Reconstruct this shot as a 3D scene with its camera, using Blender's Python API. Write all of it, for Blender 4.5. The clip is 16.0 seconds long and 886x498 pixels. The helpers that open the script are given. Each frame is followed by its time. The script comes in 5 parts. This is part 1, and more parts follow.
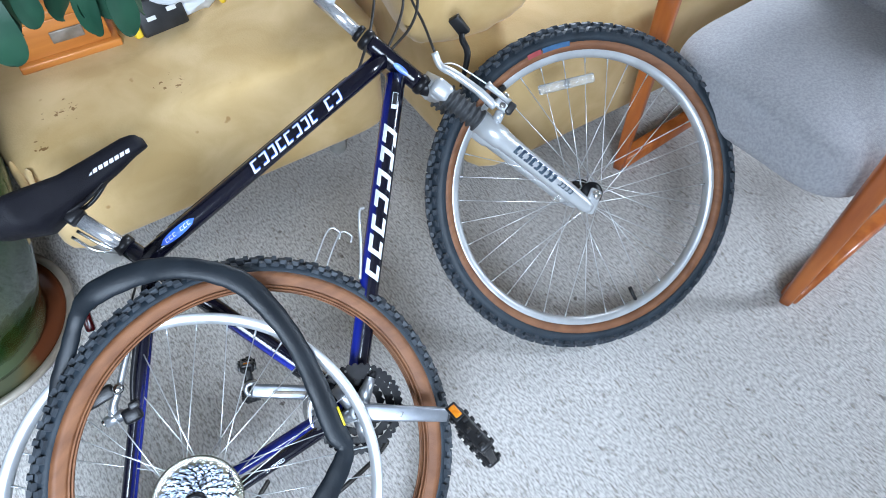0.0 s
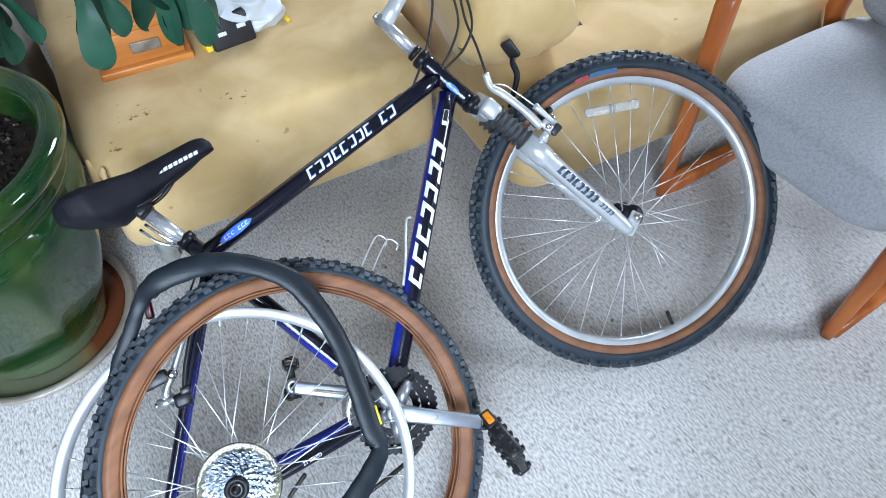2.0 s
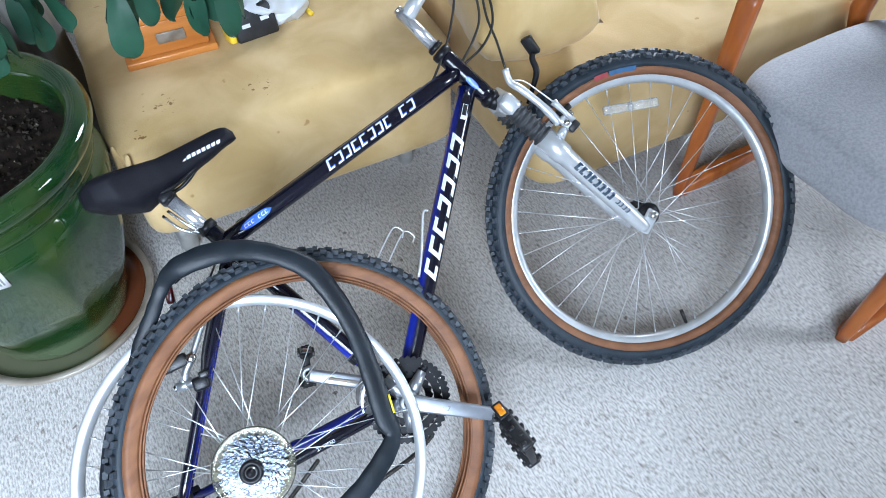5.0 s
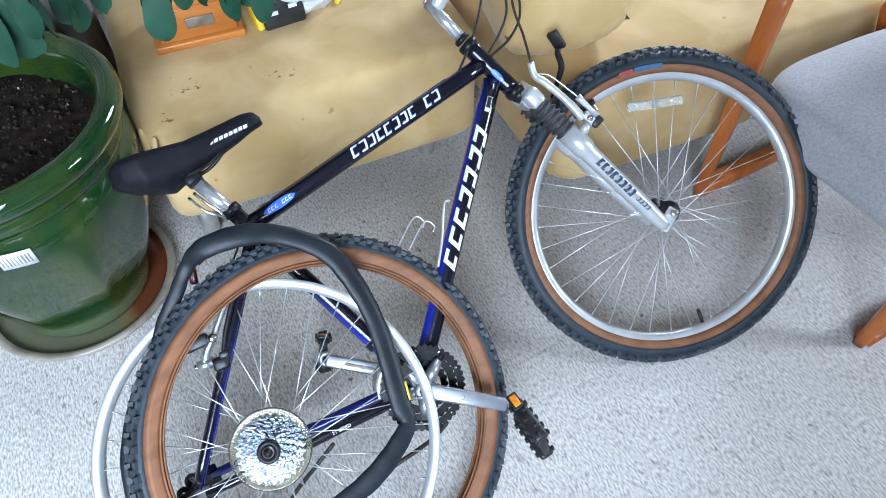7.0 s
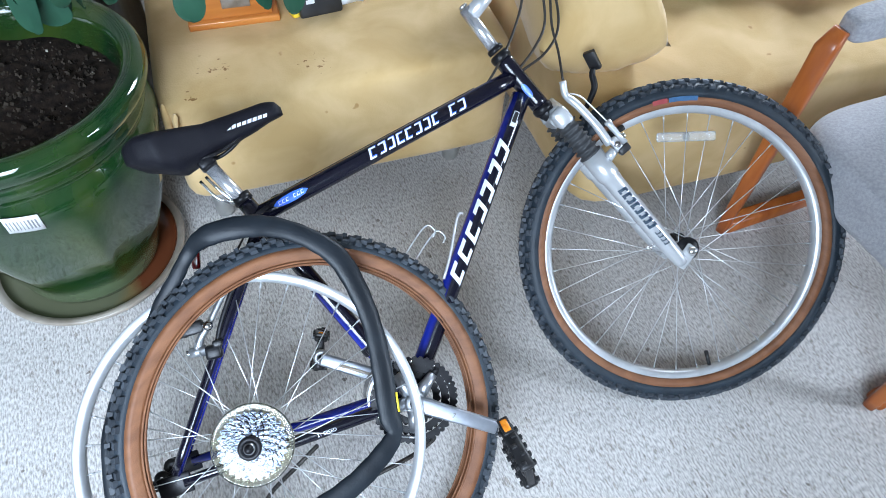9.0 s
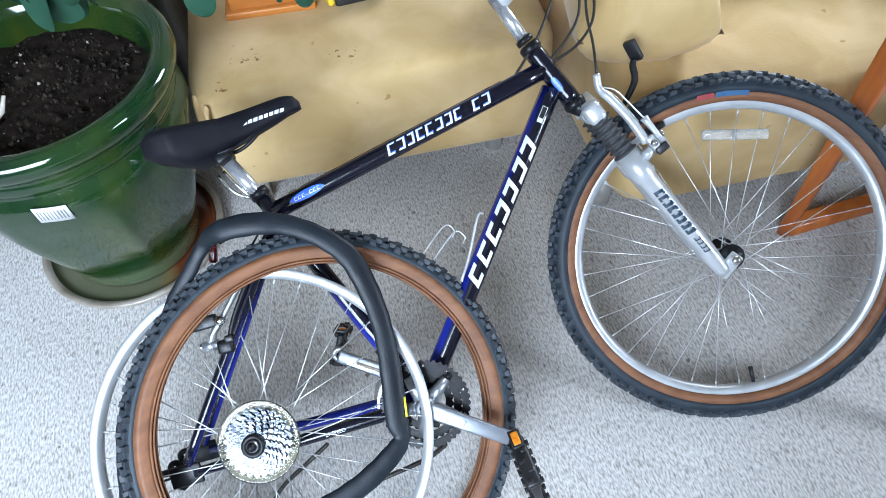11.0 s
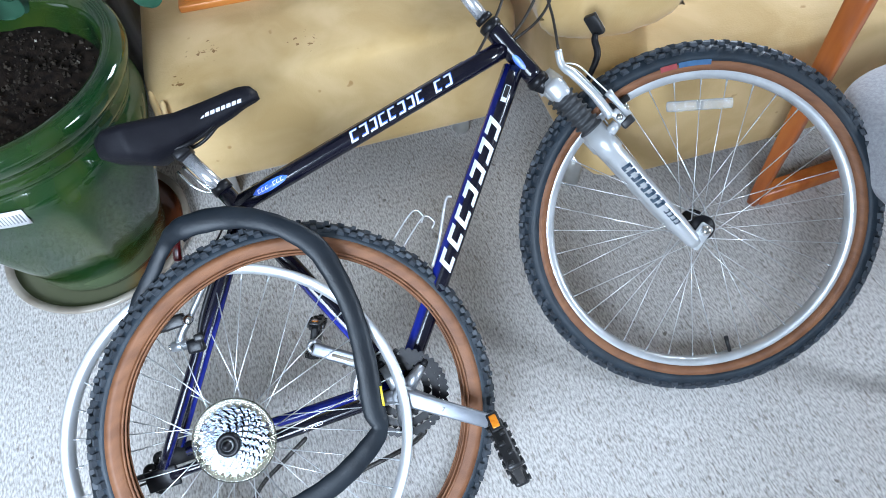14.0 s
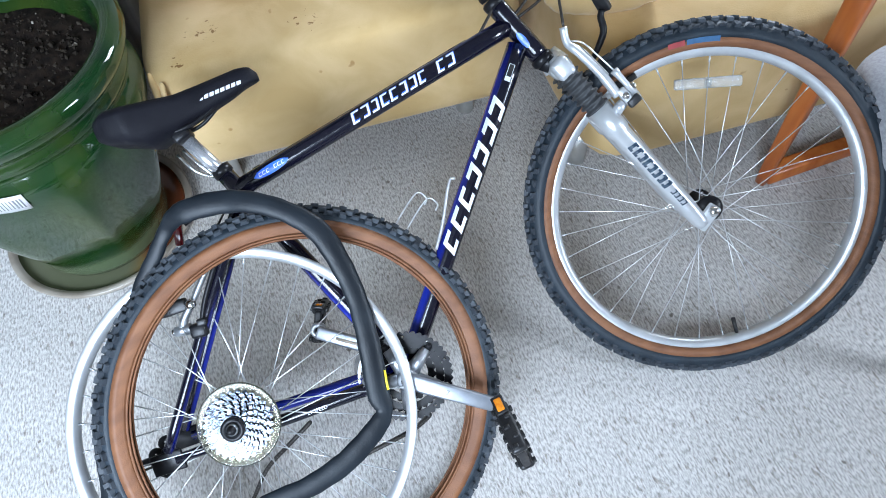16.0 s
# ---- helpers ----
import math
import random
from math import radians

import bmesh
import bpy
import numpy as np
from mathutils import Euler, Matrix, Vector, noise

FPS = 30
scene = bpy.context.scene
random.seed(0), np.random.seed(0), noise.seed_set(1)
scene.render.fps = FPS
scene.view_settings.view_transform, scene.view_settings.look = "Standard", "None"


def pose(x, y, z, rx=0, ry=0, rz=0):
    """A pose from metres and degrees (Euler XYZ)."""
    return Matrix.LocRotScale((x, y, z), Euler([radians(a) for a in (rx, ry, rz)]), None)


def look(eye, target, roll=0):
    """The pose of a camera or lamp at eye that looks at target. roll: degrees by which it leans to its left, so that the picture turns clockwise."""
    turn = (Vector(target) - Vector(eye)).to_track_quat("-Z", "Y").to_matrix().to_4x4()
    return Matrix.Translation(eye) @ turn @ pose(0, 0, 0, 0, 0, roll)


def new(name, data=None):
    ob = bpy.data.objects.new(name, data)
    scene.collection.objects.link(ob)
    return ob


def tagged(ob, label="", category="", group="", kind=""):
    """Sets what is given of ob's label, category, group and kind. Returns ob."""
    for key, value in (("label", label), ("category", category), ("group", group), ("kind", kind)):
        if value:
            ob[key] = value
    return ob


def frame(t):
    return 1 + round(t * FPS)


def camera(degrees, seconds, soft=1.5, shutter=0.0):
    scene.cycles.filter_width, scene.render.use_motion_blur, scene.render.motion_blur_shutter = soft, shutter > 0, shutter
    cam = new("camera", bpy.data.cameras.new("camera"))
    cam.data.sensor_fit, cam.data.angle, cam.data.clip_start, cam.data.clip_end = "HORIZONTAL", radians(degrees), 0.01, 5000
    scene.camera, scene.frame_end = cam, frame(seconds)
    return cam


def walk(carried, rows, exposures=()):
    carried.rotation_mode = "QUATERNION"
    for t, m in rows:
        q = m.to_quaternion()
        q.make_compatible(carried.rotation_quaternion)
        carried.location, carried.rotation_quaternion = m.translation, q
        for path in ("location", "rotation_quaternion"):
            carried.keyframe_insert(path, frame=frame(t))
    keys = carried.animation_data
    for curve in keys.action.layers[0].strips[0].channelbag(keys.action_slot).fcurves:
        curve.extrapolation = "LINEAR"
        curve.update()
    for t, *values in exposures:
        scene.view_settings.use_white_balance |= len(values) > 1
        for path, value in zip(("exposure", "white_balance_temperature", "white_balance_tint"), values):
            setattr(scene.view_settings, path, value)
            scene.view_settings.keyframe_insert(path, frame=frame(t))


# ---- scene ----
cam = camera(67.4, 16.0, 0.9)
PATH = [
    (0, (0.0000, 0.0000, 1.2872), (0.6564, 0.9777, -0.3294), 1.08),
    (0.5, (-0.0189, -0.0096, 1.2941), (0.5576, 1.0348, -0.3111), -1.24),
    (1, (-0.0303, -0.0269, 1.3044), (0.5673, 1.0550, -0.2679), -0.41),
    (1.5, (-0.0324, -0.0358, 1.3063), (0.5652, 1.0526, -0.2615), -0.04),
    (2, (-0.0324, -0.0429, 1.3028), (0.5583, 1.0552, -0.2610), -0.42),
    (2.5, (-0.0358, -0.0362, 1.3027), (0.5494, 1.0539, -0.2687), -0.33),
    (3, (-0.0372, -0.0338, 1.3041), (0.5236, 1.0615, -0.2725), -0.76),
    (3.5, (-0.0401, -0.0432, 1.3076), (0.5097, 1.0594, -0.2679), -0.52),
    (4, (-0.0406, -0.0541, 1.3088), (0.5123, 1.0561, -0.2602), -0.83),
    (6.5, (-0.0436, -0.0558, 1.3056), (0.4810, 1.0672, -0.2641), -0.16),
    (7, (-0.0587, -0.0605, 1.3096), (0.4503, 1.0590, -0.2676), -0.21),
    (7.5, (-0.1104, -0.0467, 1.3186), (0.4439, 1.0341, -0.2703), 1.37),
    (8, (-0.1606, -0.0398, 1.3324), (0.4480, 0.9892, -0.2709), 4.57),
    (8.5, (-0.1322, -0.0363, 1.3264), (0.4424, 1.0201, -0.2717), 4.01),
    (9, (-0.0261, -0.0304, 1.3083), (0.4259, 1.0996, -0.2787), 4.29),
    (9.2, (0.0065, -0.0232, 1.3053), (0.3970, 1.1314, -0.2804), 4.04),
    (11.3, (0.1017, -0.0027, 1.2937), (0.3056, 1.1386, -0.3360), -3.32),
    (11.5, (0.1066, -0.0079, 1.2891), (0.3200, 1.1332, -0.3395), -3.73),
    (12, (0.1136, -0.0004, 1.2836), (0.3621, 1.1036, -0.3654), -3.76),
    (12.5, (0.1136, 0.0070, 1.2838), (0.3856, 1.0915, -0.3745), -2.95),
    (13, (0.1130, 0.0067, 1.2828), (0.3889, 1.0926, -0.3739), -2.76),
    (13.5, (0.1170, 0.0017, 1.2841), (0.3823, 1.0934, -0.3705), -3.62),
    (14, (0.1173, -0.0036, 1.2820), (0.3693, 1.0969, -0.3688), -4.02),
    (14.5, (0.1192, -0.0069, 1.2868), (0.3613, 1.0986, -0.3622), -4.57),
    (15, (0.1204, -0.0054, 1.2852), (0.3604, 1.1027, -0.3624), -4.94),
    (15.5, (0.1217, -0.0037, 1.2816), (0.3530, 1.0961, -0.3727), -5.22),
    (16, (0.1228, 0.0063, 1.2739), (0.3438, 1.0634, -0.4094), -5.27),
]
walk(cam, [(t, look(eye, target, roll)) for t, eye, target, roll in PATH])


# ---- world, light ----
world = bpy.data.worlds.new("world")
scene.world = world
world.use_nodes = True
wn = world.node_tree
sky = wn.nodes.new("ShaderNodeTexSky")
sky.sky_type, sky.sun_disc = "NISHITA", False
sky.sun_elevation, sky.sun_rotation = radians(38), radians(200)
wn.links.new(sky.outputs[0], wn.nodes["Background"].inputs[0])
wn.nodes["Background"].inputs[1].default_value = 0.12


def area_lamp(name, at, target, w, h, power, colour, spread=180):
    data = bpy.data.lights.new(name, "AREA")
    data.shape, data.size, data.size_y, data.energy, data.color = "RECTANGLE", w, h, power, colour
    data.spread = radians(spread)
    ob = new(name, data)
    ob.matrix_world = look(at, target)
    return ob


# daylight of the wide window behind the camera and a small end-wall one; beyond the sofa, added fill
area_lamp("window_light", (-1.10, -1.49, 1.66), (-0.80, 0.5, 0.05), 1.74, 1.28, 73, (0.645, 0.80, 1.0), 100)
area_lamp("far_fill_light", (2.42, 2.28, 1.52), (1.10, 1.35, 0.4), 0.86, 0.86, 44, (0.72, 0.84, 1.0), 115)
area_lamp("end_window_light", (2.99, -0.88, 1.50), (0.75, 0.6, 0.2), 0.70, 0.80, 24, (0.70, 0.83, 1.0), 100)


# ---- materials ----
def mat(name, colour, rough=0.5, metal=0.0, colour2=None, scale=8.0, detail=4.0, bump=0.0, bump_scale=120.0,
        spec=0.5, coat=0.0, ramp=(0.35, 0.65), stretch=(1, 1, 1), rough_var=0.0, transmission=0.0, alpha=1.0, sheen=0.0):
    m = bpy.data.materials.new(name)
    m.use_nodes = True
    n, l = m.node_tree.nodes, m.node_tree.links
    b = n["Principled BSDF"]
    b.inputs["Base Color"].default_value = (*colour, 1)
    b.inputs["Roughness"].default_value = rough
    b.inputs["Metallic"].default_value = metal
    b.inputs["Specular IOR Level"].default_value = spec
    b.inputs["Coat Weight"].default_value = coat
    b.inputs["Coat Roughness"].default_value = 0.08
    b.inputs["Transmission Weight"].default_value = transmission
    b.inputs["Sheen Weight"].default_value = sheen
    b.inputs["Sheen Roughness"].default_value = 0.4
    b.inputs["Alpha"].default_value = alpha
    tc = n.new("ShaderNodeTexCoord")
    mp = n.new("ShaderNodeMapping")
    mp.inputs["Scale"].default_value = stretch
    l.new(tc.outputs["Object"], mp.inputs["Vector"])
    if colour2 is not None:
        t = n.new("ShaderNodeTexNoise")
        t.inputs["Scale"].default_value, t.inputs["Detail"].default_value = scale, detail
        r = n.new("ShaderNodeValToRGB")
        r.color_ramp.elements[0].position, r.color_ramp.elements[1].position = ramp
        r.color_ramp.elements[0].color, r.color_ramp.elements[1].color = (*colour, 1), (*colour2, 1)
        l.new(mp.outputs[0], t.inputs["Vector"])
        l.new(t.outputs["Fac"], r.inputs[0])
        l.new(r.outputs[0], b.inputs["Base Color"])
        if rough_var:
            mr = n.new("ShaderNodeMapRange")
            mr.inputs["To Min"].default_value, mr.inputs["To Max"].default_value = rough - rough_var, rough + rough_var
            l.new(t.outputs["Fac"], mr.inputs["Value"])
            l.new(mr.outputs[0], b.inputs["Roughness"])
    if bump:
        t2 = n.new("ShaderNodeTexNoise")
        t2.inputs["Scale"].default_value, t2.inputs["Detail"].default_value = bump_scale, 3
        bp = n.new("ShaderNodeBump")
        bp.inputs["Strength"].default_value, bp.inputs["Distance"].default_value = bump, 0.002
        l.new(mp.outputs[0], t2.inputs["Vector"])
        l.new(t2.outputs["Fac"], bp.inputs["Height"])
        l.new(bp.outputs[0], b.inputs["Normal"])
    return m


def carpet_material():
    """Short looped pile in fine rows, with scattered short dark flecks and faint soiling."""
    m = mat("carpet", (0.50, 0.475, 0.45), 0.95, spec=0.1, sheen=0.15)
    n, l = m.node_tree.nodes, m.node_tree.links
    b = n["Principled BSDF"]
    tc = n.new("ShaderNodeTexCoord")

    def layer(scale, stretch, detail, lo, hi, c0, c1, turn=-86):
        mp = n.new("ShaderNodeMapping")
        mp.vector_type = "TEXTURE"
        mp.inputs["Rotation"].default_value = (0, 0, radians(turn))
        mp.inputs["Scale"].default_value = (stretch, 1, 1)
        l.new(tc.outputs["Object"], mp.inputs["Vector"])
        t = n.new("ShaderNodeTexNoise")
        t.inputs["Scale"].default_value, t.inputs["Detail"].default_value = scale, detail
        l.new(mp.outputs[0], t.inputs["Vector"])
        r = n.new("ShaderNodeValToRGB")
        r.color_ramp.elements[0].position, r.color_ramp.elements[1].position = lo, hi
        r.color_ramp.elements[0].color, r.color_ramp.elements[1].color = (*c0, 1), (*c1, 1)
        l.new(t.outputs["Fac"], r.inputs[0])
        return t, r

    fine, tone = layer(260, 2.6, 3, 0.34, 0.60, (0.36, 0.342, 0.326), (0.69, 0.664, 0.642))
    _, fleck = layer(150, 2.6, 2, 0.28, 0.40, (0.64, 0.60, 0.57), (1, 1, 1))
    _, soil = layer(3.2, 1.0, 4, 0.30, 0.70, (0.88, 0.87, 0.86), (1, 1, 1))
    _, speck = layer(38, 1.0, 1, 0.205, 0.23, (0.45, 0.42, 0.40), (1, 1, 1))
    last = tone.outputs[0]
    for other in (fleck, soil, speck):
        mx = n.new("ShaderNodeMix")
        mx.data_type, mx.blend_type = "RGBA", "MULTIPLY"
        mx.inputs["Factor"].default_value = 1.0
        l.new(last, mx.inputs["A"])
        l.new(other.outputs[0], mx.inputs["B"])
        last = mx.outputs["Result"]
    l.new(last, b.inputs["Base Color"])
    bp = n.new("ShaderNodeBump")
    bp.inputs["Strength"].default_value, bp.inputs["Distance"].default_value = 0.8, 0.003
    l.new(fine.outputs["Fac"], bp.inputs["Height"])
    l.new(bp.outputs[0], b.inputs["Normal"])
    return m


def suede_material():
    """Mustard microsuede with brushed lighter clouds and a few dark spots."""
    m = mat("mustard_suede", (0.60, 0.40, 0.13), 0.85, spec=0.15, sheen=0.25, bump=0.25, bump_scale=260)
    n, l = m.node_tree.nodes, m.node_tree.links
    b = n["Principled BSDF"]
    tc = n.new("ShaderNodeTexCoord")
    big = n.new("ShaderNodeTexNoise")
    big.inputs["Scale"].default_value, big.inputs["Detail"].default_value = 7.5, 8
    big.inputs["Distortion"].default_value = 0.6
    l.new(tc.outputs["Object"], big.inputs["Vector"])
    r = n.new("ShaderNodeValToRGB")
    r.color_ramp.elements[0].position, r.color_ramp.elements[1].position = 0.36, 0.66
    r.color_ramp.elements[0].color, r.color_ramp.elements[1].color = (0.515, 0.348, 0.152, 1), (0.635, 0.452, 0.232, 1)
    l.new(big.outputs["Fac"], r.inputs[0])
    spot = n.new("ShaderNodeTexNoise")
    spot.inputs["Scale"].default_value, spot.inputs["Detail"].default_value = 24, 2
    l.new(tc.outputs["Object"], spot.inputs["Vector"])
    rs = n.new("ShaderNodeValToRGB")
    rs.color_ramp.elements[0].position, rs.color_ramp.elements[1].position = 0.715, 0.76
    rs.color_ramp.elements[0].color, rs.color_ramp.elements[1].color = (1, 1, 1, 1), (0.70, 0.60, 0.50, 1)
    l.new(spot.outputs["Fac"], rs.inputs[0])
    mx = n.new("ShaderNodeMix")
    mx.data_type, mx.blend_type = "RGBA", "MULTIPLY"
    mx.inputs["Factor"].default_value = 1.0
    l.new(r.outputs[0], mx.inputs["A"])
    l.new(rs.outputs[0], mx.inputs["B"])
    last = mx.outputs["Result"]
    # clusters of small dark stains on the seat
    for place, reach in (((-0.072, 1.204, 0.41), 0.075), ((0.124, 1.165, 0.41), 0.07), ((-0.138, 1.128, 0.41), 0.05)):
        dist = n.new("ShaderNodeVectorMath")
        dist.operation = "DISTANCE"
        dist.inputs[1].default_value = place
        l.new(tc.outputs["Object"], dist.inputs[0])
        near = n.new("ShaderNodeMapRange")
        near.inputs["From Min"].default_value, near.inputs["From Max"].default_value = reach, reach * 0.3
        near.inputs["To Min"].default_value, near.inputs["To Max"].default_value = -0.14, 0.16
        l.new(dist.outputs["Value"], near.inputs["Value"])
        blot = n.new("ShaderNodeTexNoise")
        blot.inputs["Scale"].default_value, blot.inputs["Detail"].default_value = 85, 2
        l.new(tc.outputs["Object"], blot.inputs["Vector"])
        add = n.new("ShaderNodeMath")
        l.new(blot.outputs["Fac"], add.inputs[0])
        l.new(near.outputs[0], add.inputs[1])
        rb = n.new("ShaderNodeValToRGB")
        rb.color_ramp.elements[0].position, rb.color_ramp.elements[1].position = 0.755, 0.81
        rb.color_ramp.elements[0].color, rb.color_ramp.elements[1].color = (1, 1, 1, 1), (0.42, 0.33, 0.25, 1)
        l.new(add.outputs[0], rb.inputs[0])
        mm = n.new("ShaderNodeMix")
        mm.data_type, mm.blend_type = "RGBA", "MULTIPLY"
        mm.inputs["Factor"].default_value = 1.0
        l.new(last, mm.inputs["A"])
        l.new(rb.outputs[0], mm.inputs["B"])
        last = mm.outputs["Result"]
    l.new(last, b.inputs["Base Color"])
    return m


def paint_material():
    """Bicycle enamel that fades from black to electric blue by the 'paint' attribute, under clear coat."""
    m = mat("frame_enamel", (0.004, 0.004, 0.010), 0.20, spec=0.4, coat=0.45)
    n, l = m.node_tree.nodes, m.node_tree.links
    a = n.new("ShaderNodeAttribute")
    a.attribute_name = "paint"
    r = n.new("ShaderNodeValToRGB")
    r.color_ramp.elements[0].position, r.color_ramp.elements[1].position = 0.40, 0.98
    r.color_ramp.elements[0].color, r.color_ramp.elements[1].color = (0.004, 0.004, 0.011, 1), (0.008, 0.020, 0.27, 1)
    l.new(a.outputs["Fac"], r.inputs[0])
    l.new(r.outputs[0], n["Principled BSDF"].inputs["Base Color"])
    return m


def glaze_material():
    m = mat("green_glaze", (0.015, 0.05, 0.008), 0.07, spec=0.5, coat=0.4)
    n, l = m.node_tree.nodes, m.node_tree.links
    tc = n.new("ShaderNodeTexCoord")
    t = n.new("ShaderNodeTexNoise")
    t.inputs["Scale"].default_value, t.inputs["Detail"].default_value = 4.5, 6
    t.inputs["Distortion"].default_value = 1.2
    mp = n.new("ShaderNodeMapping")
    mp.inputs["Scale"].default_value = (1, 1, 0.45)
    l.new(tc.outputs["Object"], mp.inputs["Vector"])
    l.new(mp.outputs[0], t.inputs["Vector"])
    r = n.new("ShaderNodeValToRGB")
    e = r.color_ramp.elements
    e[0].position, e[1].position = 0.30, 0.72
    e[0].color, e[1].color = (0.003, 0.015, 0.008, 1), (0.034, 0.053, 0.008, 1)
    mid = e.new(0.5)
    mid.color = (0.008, 0.034, 0.009, 1)
    l.new(t.outputs["Fac"], r.inputs[0])
    sep = n.new("ShaderNodeSeparateXYZ")
    l.new(tc.outputs["Object"], sep.inputs[0])
    foot = n.new("ShaderNodeMapRange")
    foot.inputs["From Min"].default_value, foot.inputs["From Max"].default_value = 0.115, 0.085
    wob = n.new("ShaderNodeMath")
    wob.operation = "MULTIPLY_ADD"
    wob.inputs[1].default_value = 0.05
    l.new(t.outputs["Fac"], wob.inputs[0])
    l.new(sep.outputs["Z"], wob.inputs[2])
    l.new(wob.outputs[0], foot.inputs["Value"])
    milky = n.new("ShaderNodeMix")
    milky.data_type = "RGBA"
    milky.inputs["B"].default_value = (0.085, 0.115, 0.060, 1)
    l.new(foot.outputs[0], milky.inputs["Factor"])
    l.new(r.outputs[0], milky.inputs["A"])
    l.new(milky.outputs["Result"], n["Principled BSDF"].inputs["Base Color"])
    bp = n.new("ShaderNodeBump")
    bp.inputs["Strength"].default_value, bp.inputs["Distance"].default_value = 0.22, 0.01
    t2 = n.new("ShaderNodeTexNoise")
    t2.inputs["Scale"].default_value = 14
    l.new(tc.outputs["Object"], t2.inputs["Vector"])
    l.new(t2.outputs["Fac"], bp.inputs["Height"])
    l.new(bp.outputs[0], n["Principled BSDF"].inputs["Normal"])
    return m


def dish_material():
    """Milky green glaze, worn to bare terracotta along one side of the dish."""
    m = mat("dish_glaze", (0.10, 0.12, 0.06), 0.16, coat=0.3, bump=0.3, bump_scale=40)
    n, l = m.node_tree.nodes, m.node_tree.links
    tc = n.new("ShaderNodeTexCoord")
    t = n.new("ShaderNodeTexNoise")
    t.inputs["Scale"].default_value, t.inputs["Detail"].default_value = 11, 5
    l.new(tc.outputs["Object"], t.inputs["Vector"])
    sep = n.new("ShaderNodeSeparateXYZ")
    l.new(tc.outputs["Object"], sep.inputs[0])
    add = n.new("ShaderNodeMath")
    add.operation = "MULTIPLY_ADD"
    add.inputs[1].default_value = 0.16
    l.new(t.outputs["Fac"], add.inputs[0])
    l.new(sep.outputs["X"], add.inputs[2])
    r = n.new("ShaderNodeValToRGB")
    e = r.color_ramp.elements
    e[0].position, e[1].position = 0.46, 0.72
    e[0].color, e[1].color = (0.12, 0.125, 0.075, 1), (0.12, 0.034, 0.014, 1)
    e.new(0.60).color = (0.16, 0.115, 0.05, 1)
    near = n.new("ShaderNodeMapRange")
    near.inputs["From Min"].default_value, near.inputs["From Max"].default_value = -0.50, -0.18
    l.new(add.outputs[0], near.inputs["Value"])
    l.new(near.outputs[0], r.inputs[0])
    l.new(r.outputs[0], n["Principled BSDF"].inputs["Base Color"])
    return m


CARPET, SUEDE, PAINT, GLAZE = carpet_material(), suede_material(), paint_material(), glaze_material()
WALL = mat("wall_paint", (0.46, 0.45, 0.43), 0.9, colour2=(0.50, 0.49, 0.47), scale=3, bump=0.1, bump_scale=60)
CURTAIN = mat("grey_curtain", (0.30, 0.28, 0.26), 0.9, colour2=(0.40, 0.38, 0.35), scale=14, stretch=(6, 1, 0.3), bump=0.2)
CEIL = mat("ceiling_paint", (0.64, 0.64, 0.63), 0.95, colour2=(0.60, 0.60, 0.59), scale=2)
RUBBER = mat("tyre_rubber", (0.010, 0.017, 0.025), 0.52, colour2=(0.019, 0.030, 0.042), scale=26, bump=0.35, bump_scale=300, spec=0.4)
# knob highlights put into the colour: paler than the casing, which reads as dark gaps
TREADR = mat("lit_tread_rubber", (0.022, 0.028, 0.036), 0.55, colour2=(0.055, 0.066, 0.080), scale=30, bump=0.3, bump_scale=300, spec=0.4)
GUM = mat("tan_sidewall", (0.165, 0.062, 0.025), 0.55, colour2=(0.24, 0.098, 0.041), scale=18, bump=0.3, bump_scale=420, stretch=(1, 1, 4))
TUBE = mat("butyl_tube", (0.006, 0.009, 0.013), 0.44, colour2=(0.011, 0.016, 0.022), spec=0.30, scale=20, bump=0.2, bump_scale=160, rough_var=0.1)
ALLOY = mat("brushed_alloy", (0.36, 0.38, 0.41), 0.40, 0.9, colour2=(0.48, 0.50, 0.53), scale=40, rough_var=0.08)
RIMAL = mat("rim_alloy", (0.52, 0.54, 0.56), 0.36, 0.6, colour2=(0.60, 0.62, 0.64), scale=30, rough_var=0.08)
FORKSIL = mat("fork_silver", (0.55, 0.57, 0.59), 0.32, 0.45, colour2=(0.63, 0.65, 0.67), scale=14, coat=0.3)
POLISH = mat("polished_alloy", (0.56, 0.57, 0.60), 0.24, 0.75, colour2=(0.66, 0.67, 0.70), scale=30, rough_var=0.06)
CRANKM = mat("dull_crank_alloy", (0.25, 0.27, 0.30), 0.42, 0.85, colour2=(0.36, 0.38, 0.42), scale=25, rough_var=0.08)
CHROME = mat("chrome", (0.80, 0.81, 0.83), 0.12, 1.0, colour2=(0.70, 0.71, 0.73), scale=30, rough_var=0.05)
STEEL = mat("spoke_steel", (0.70, 0.71, 0.72), 0.32, 0.66, colour2=(0.56, 0.57, 0.58), scale=60)
COG = mat("sprocket_steel", (0.17, 0.195, 0.23), 0.17, 1.0, colour2=(0.09, 0.105, 0.135), scale=55, rough_var=0.04, bump=0.4, bump_scale=190)
BLACKP = mat("black_plastic", (0.009, 0.009, 0.010), 0.42, colour2=(0.019, 0.019, 0.021), scale=40, bump=0.15)
BLACKM = mat("black_metal", (0.006, 0.006, 0.008), 0.34, 0.1, colour2=(0.014, 0.014, 0.016), scale=60, spec=0.25)
CHAINM = mat("oily_chain", (0.022, 0.019, 0.017), 0.50, 0.4, colour2=(0.06, 0.055, 0.05), scale=90)
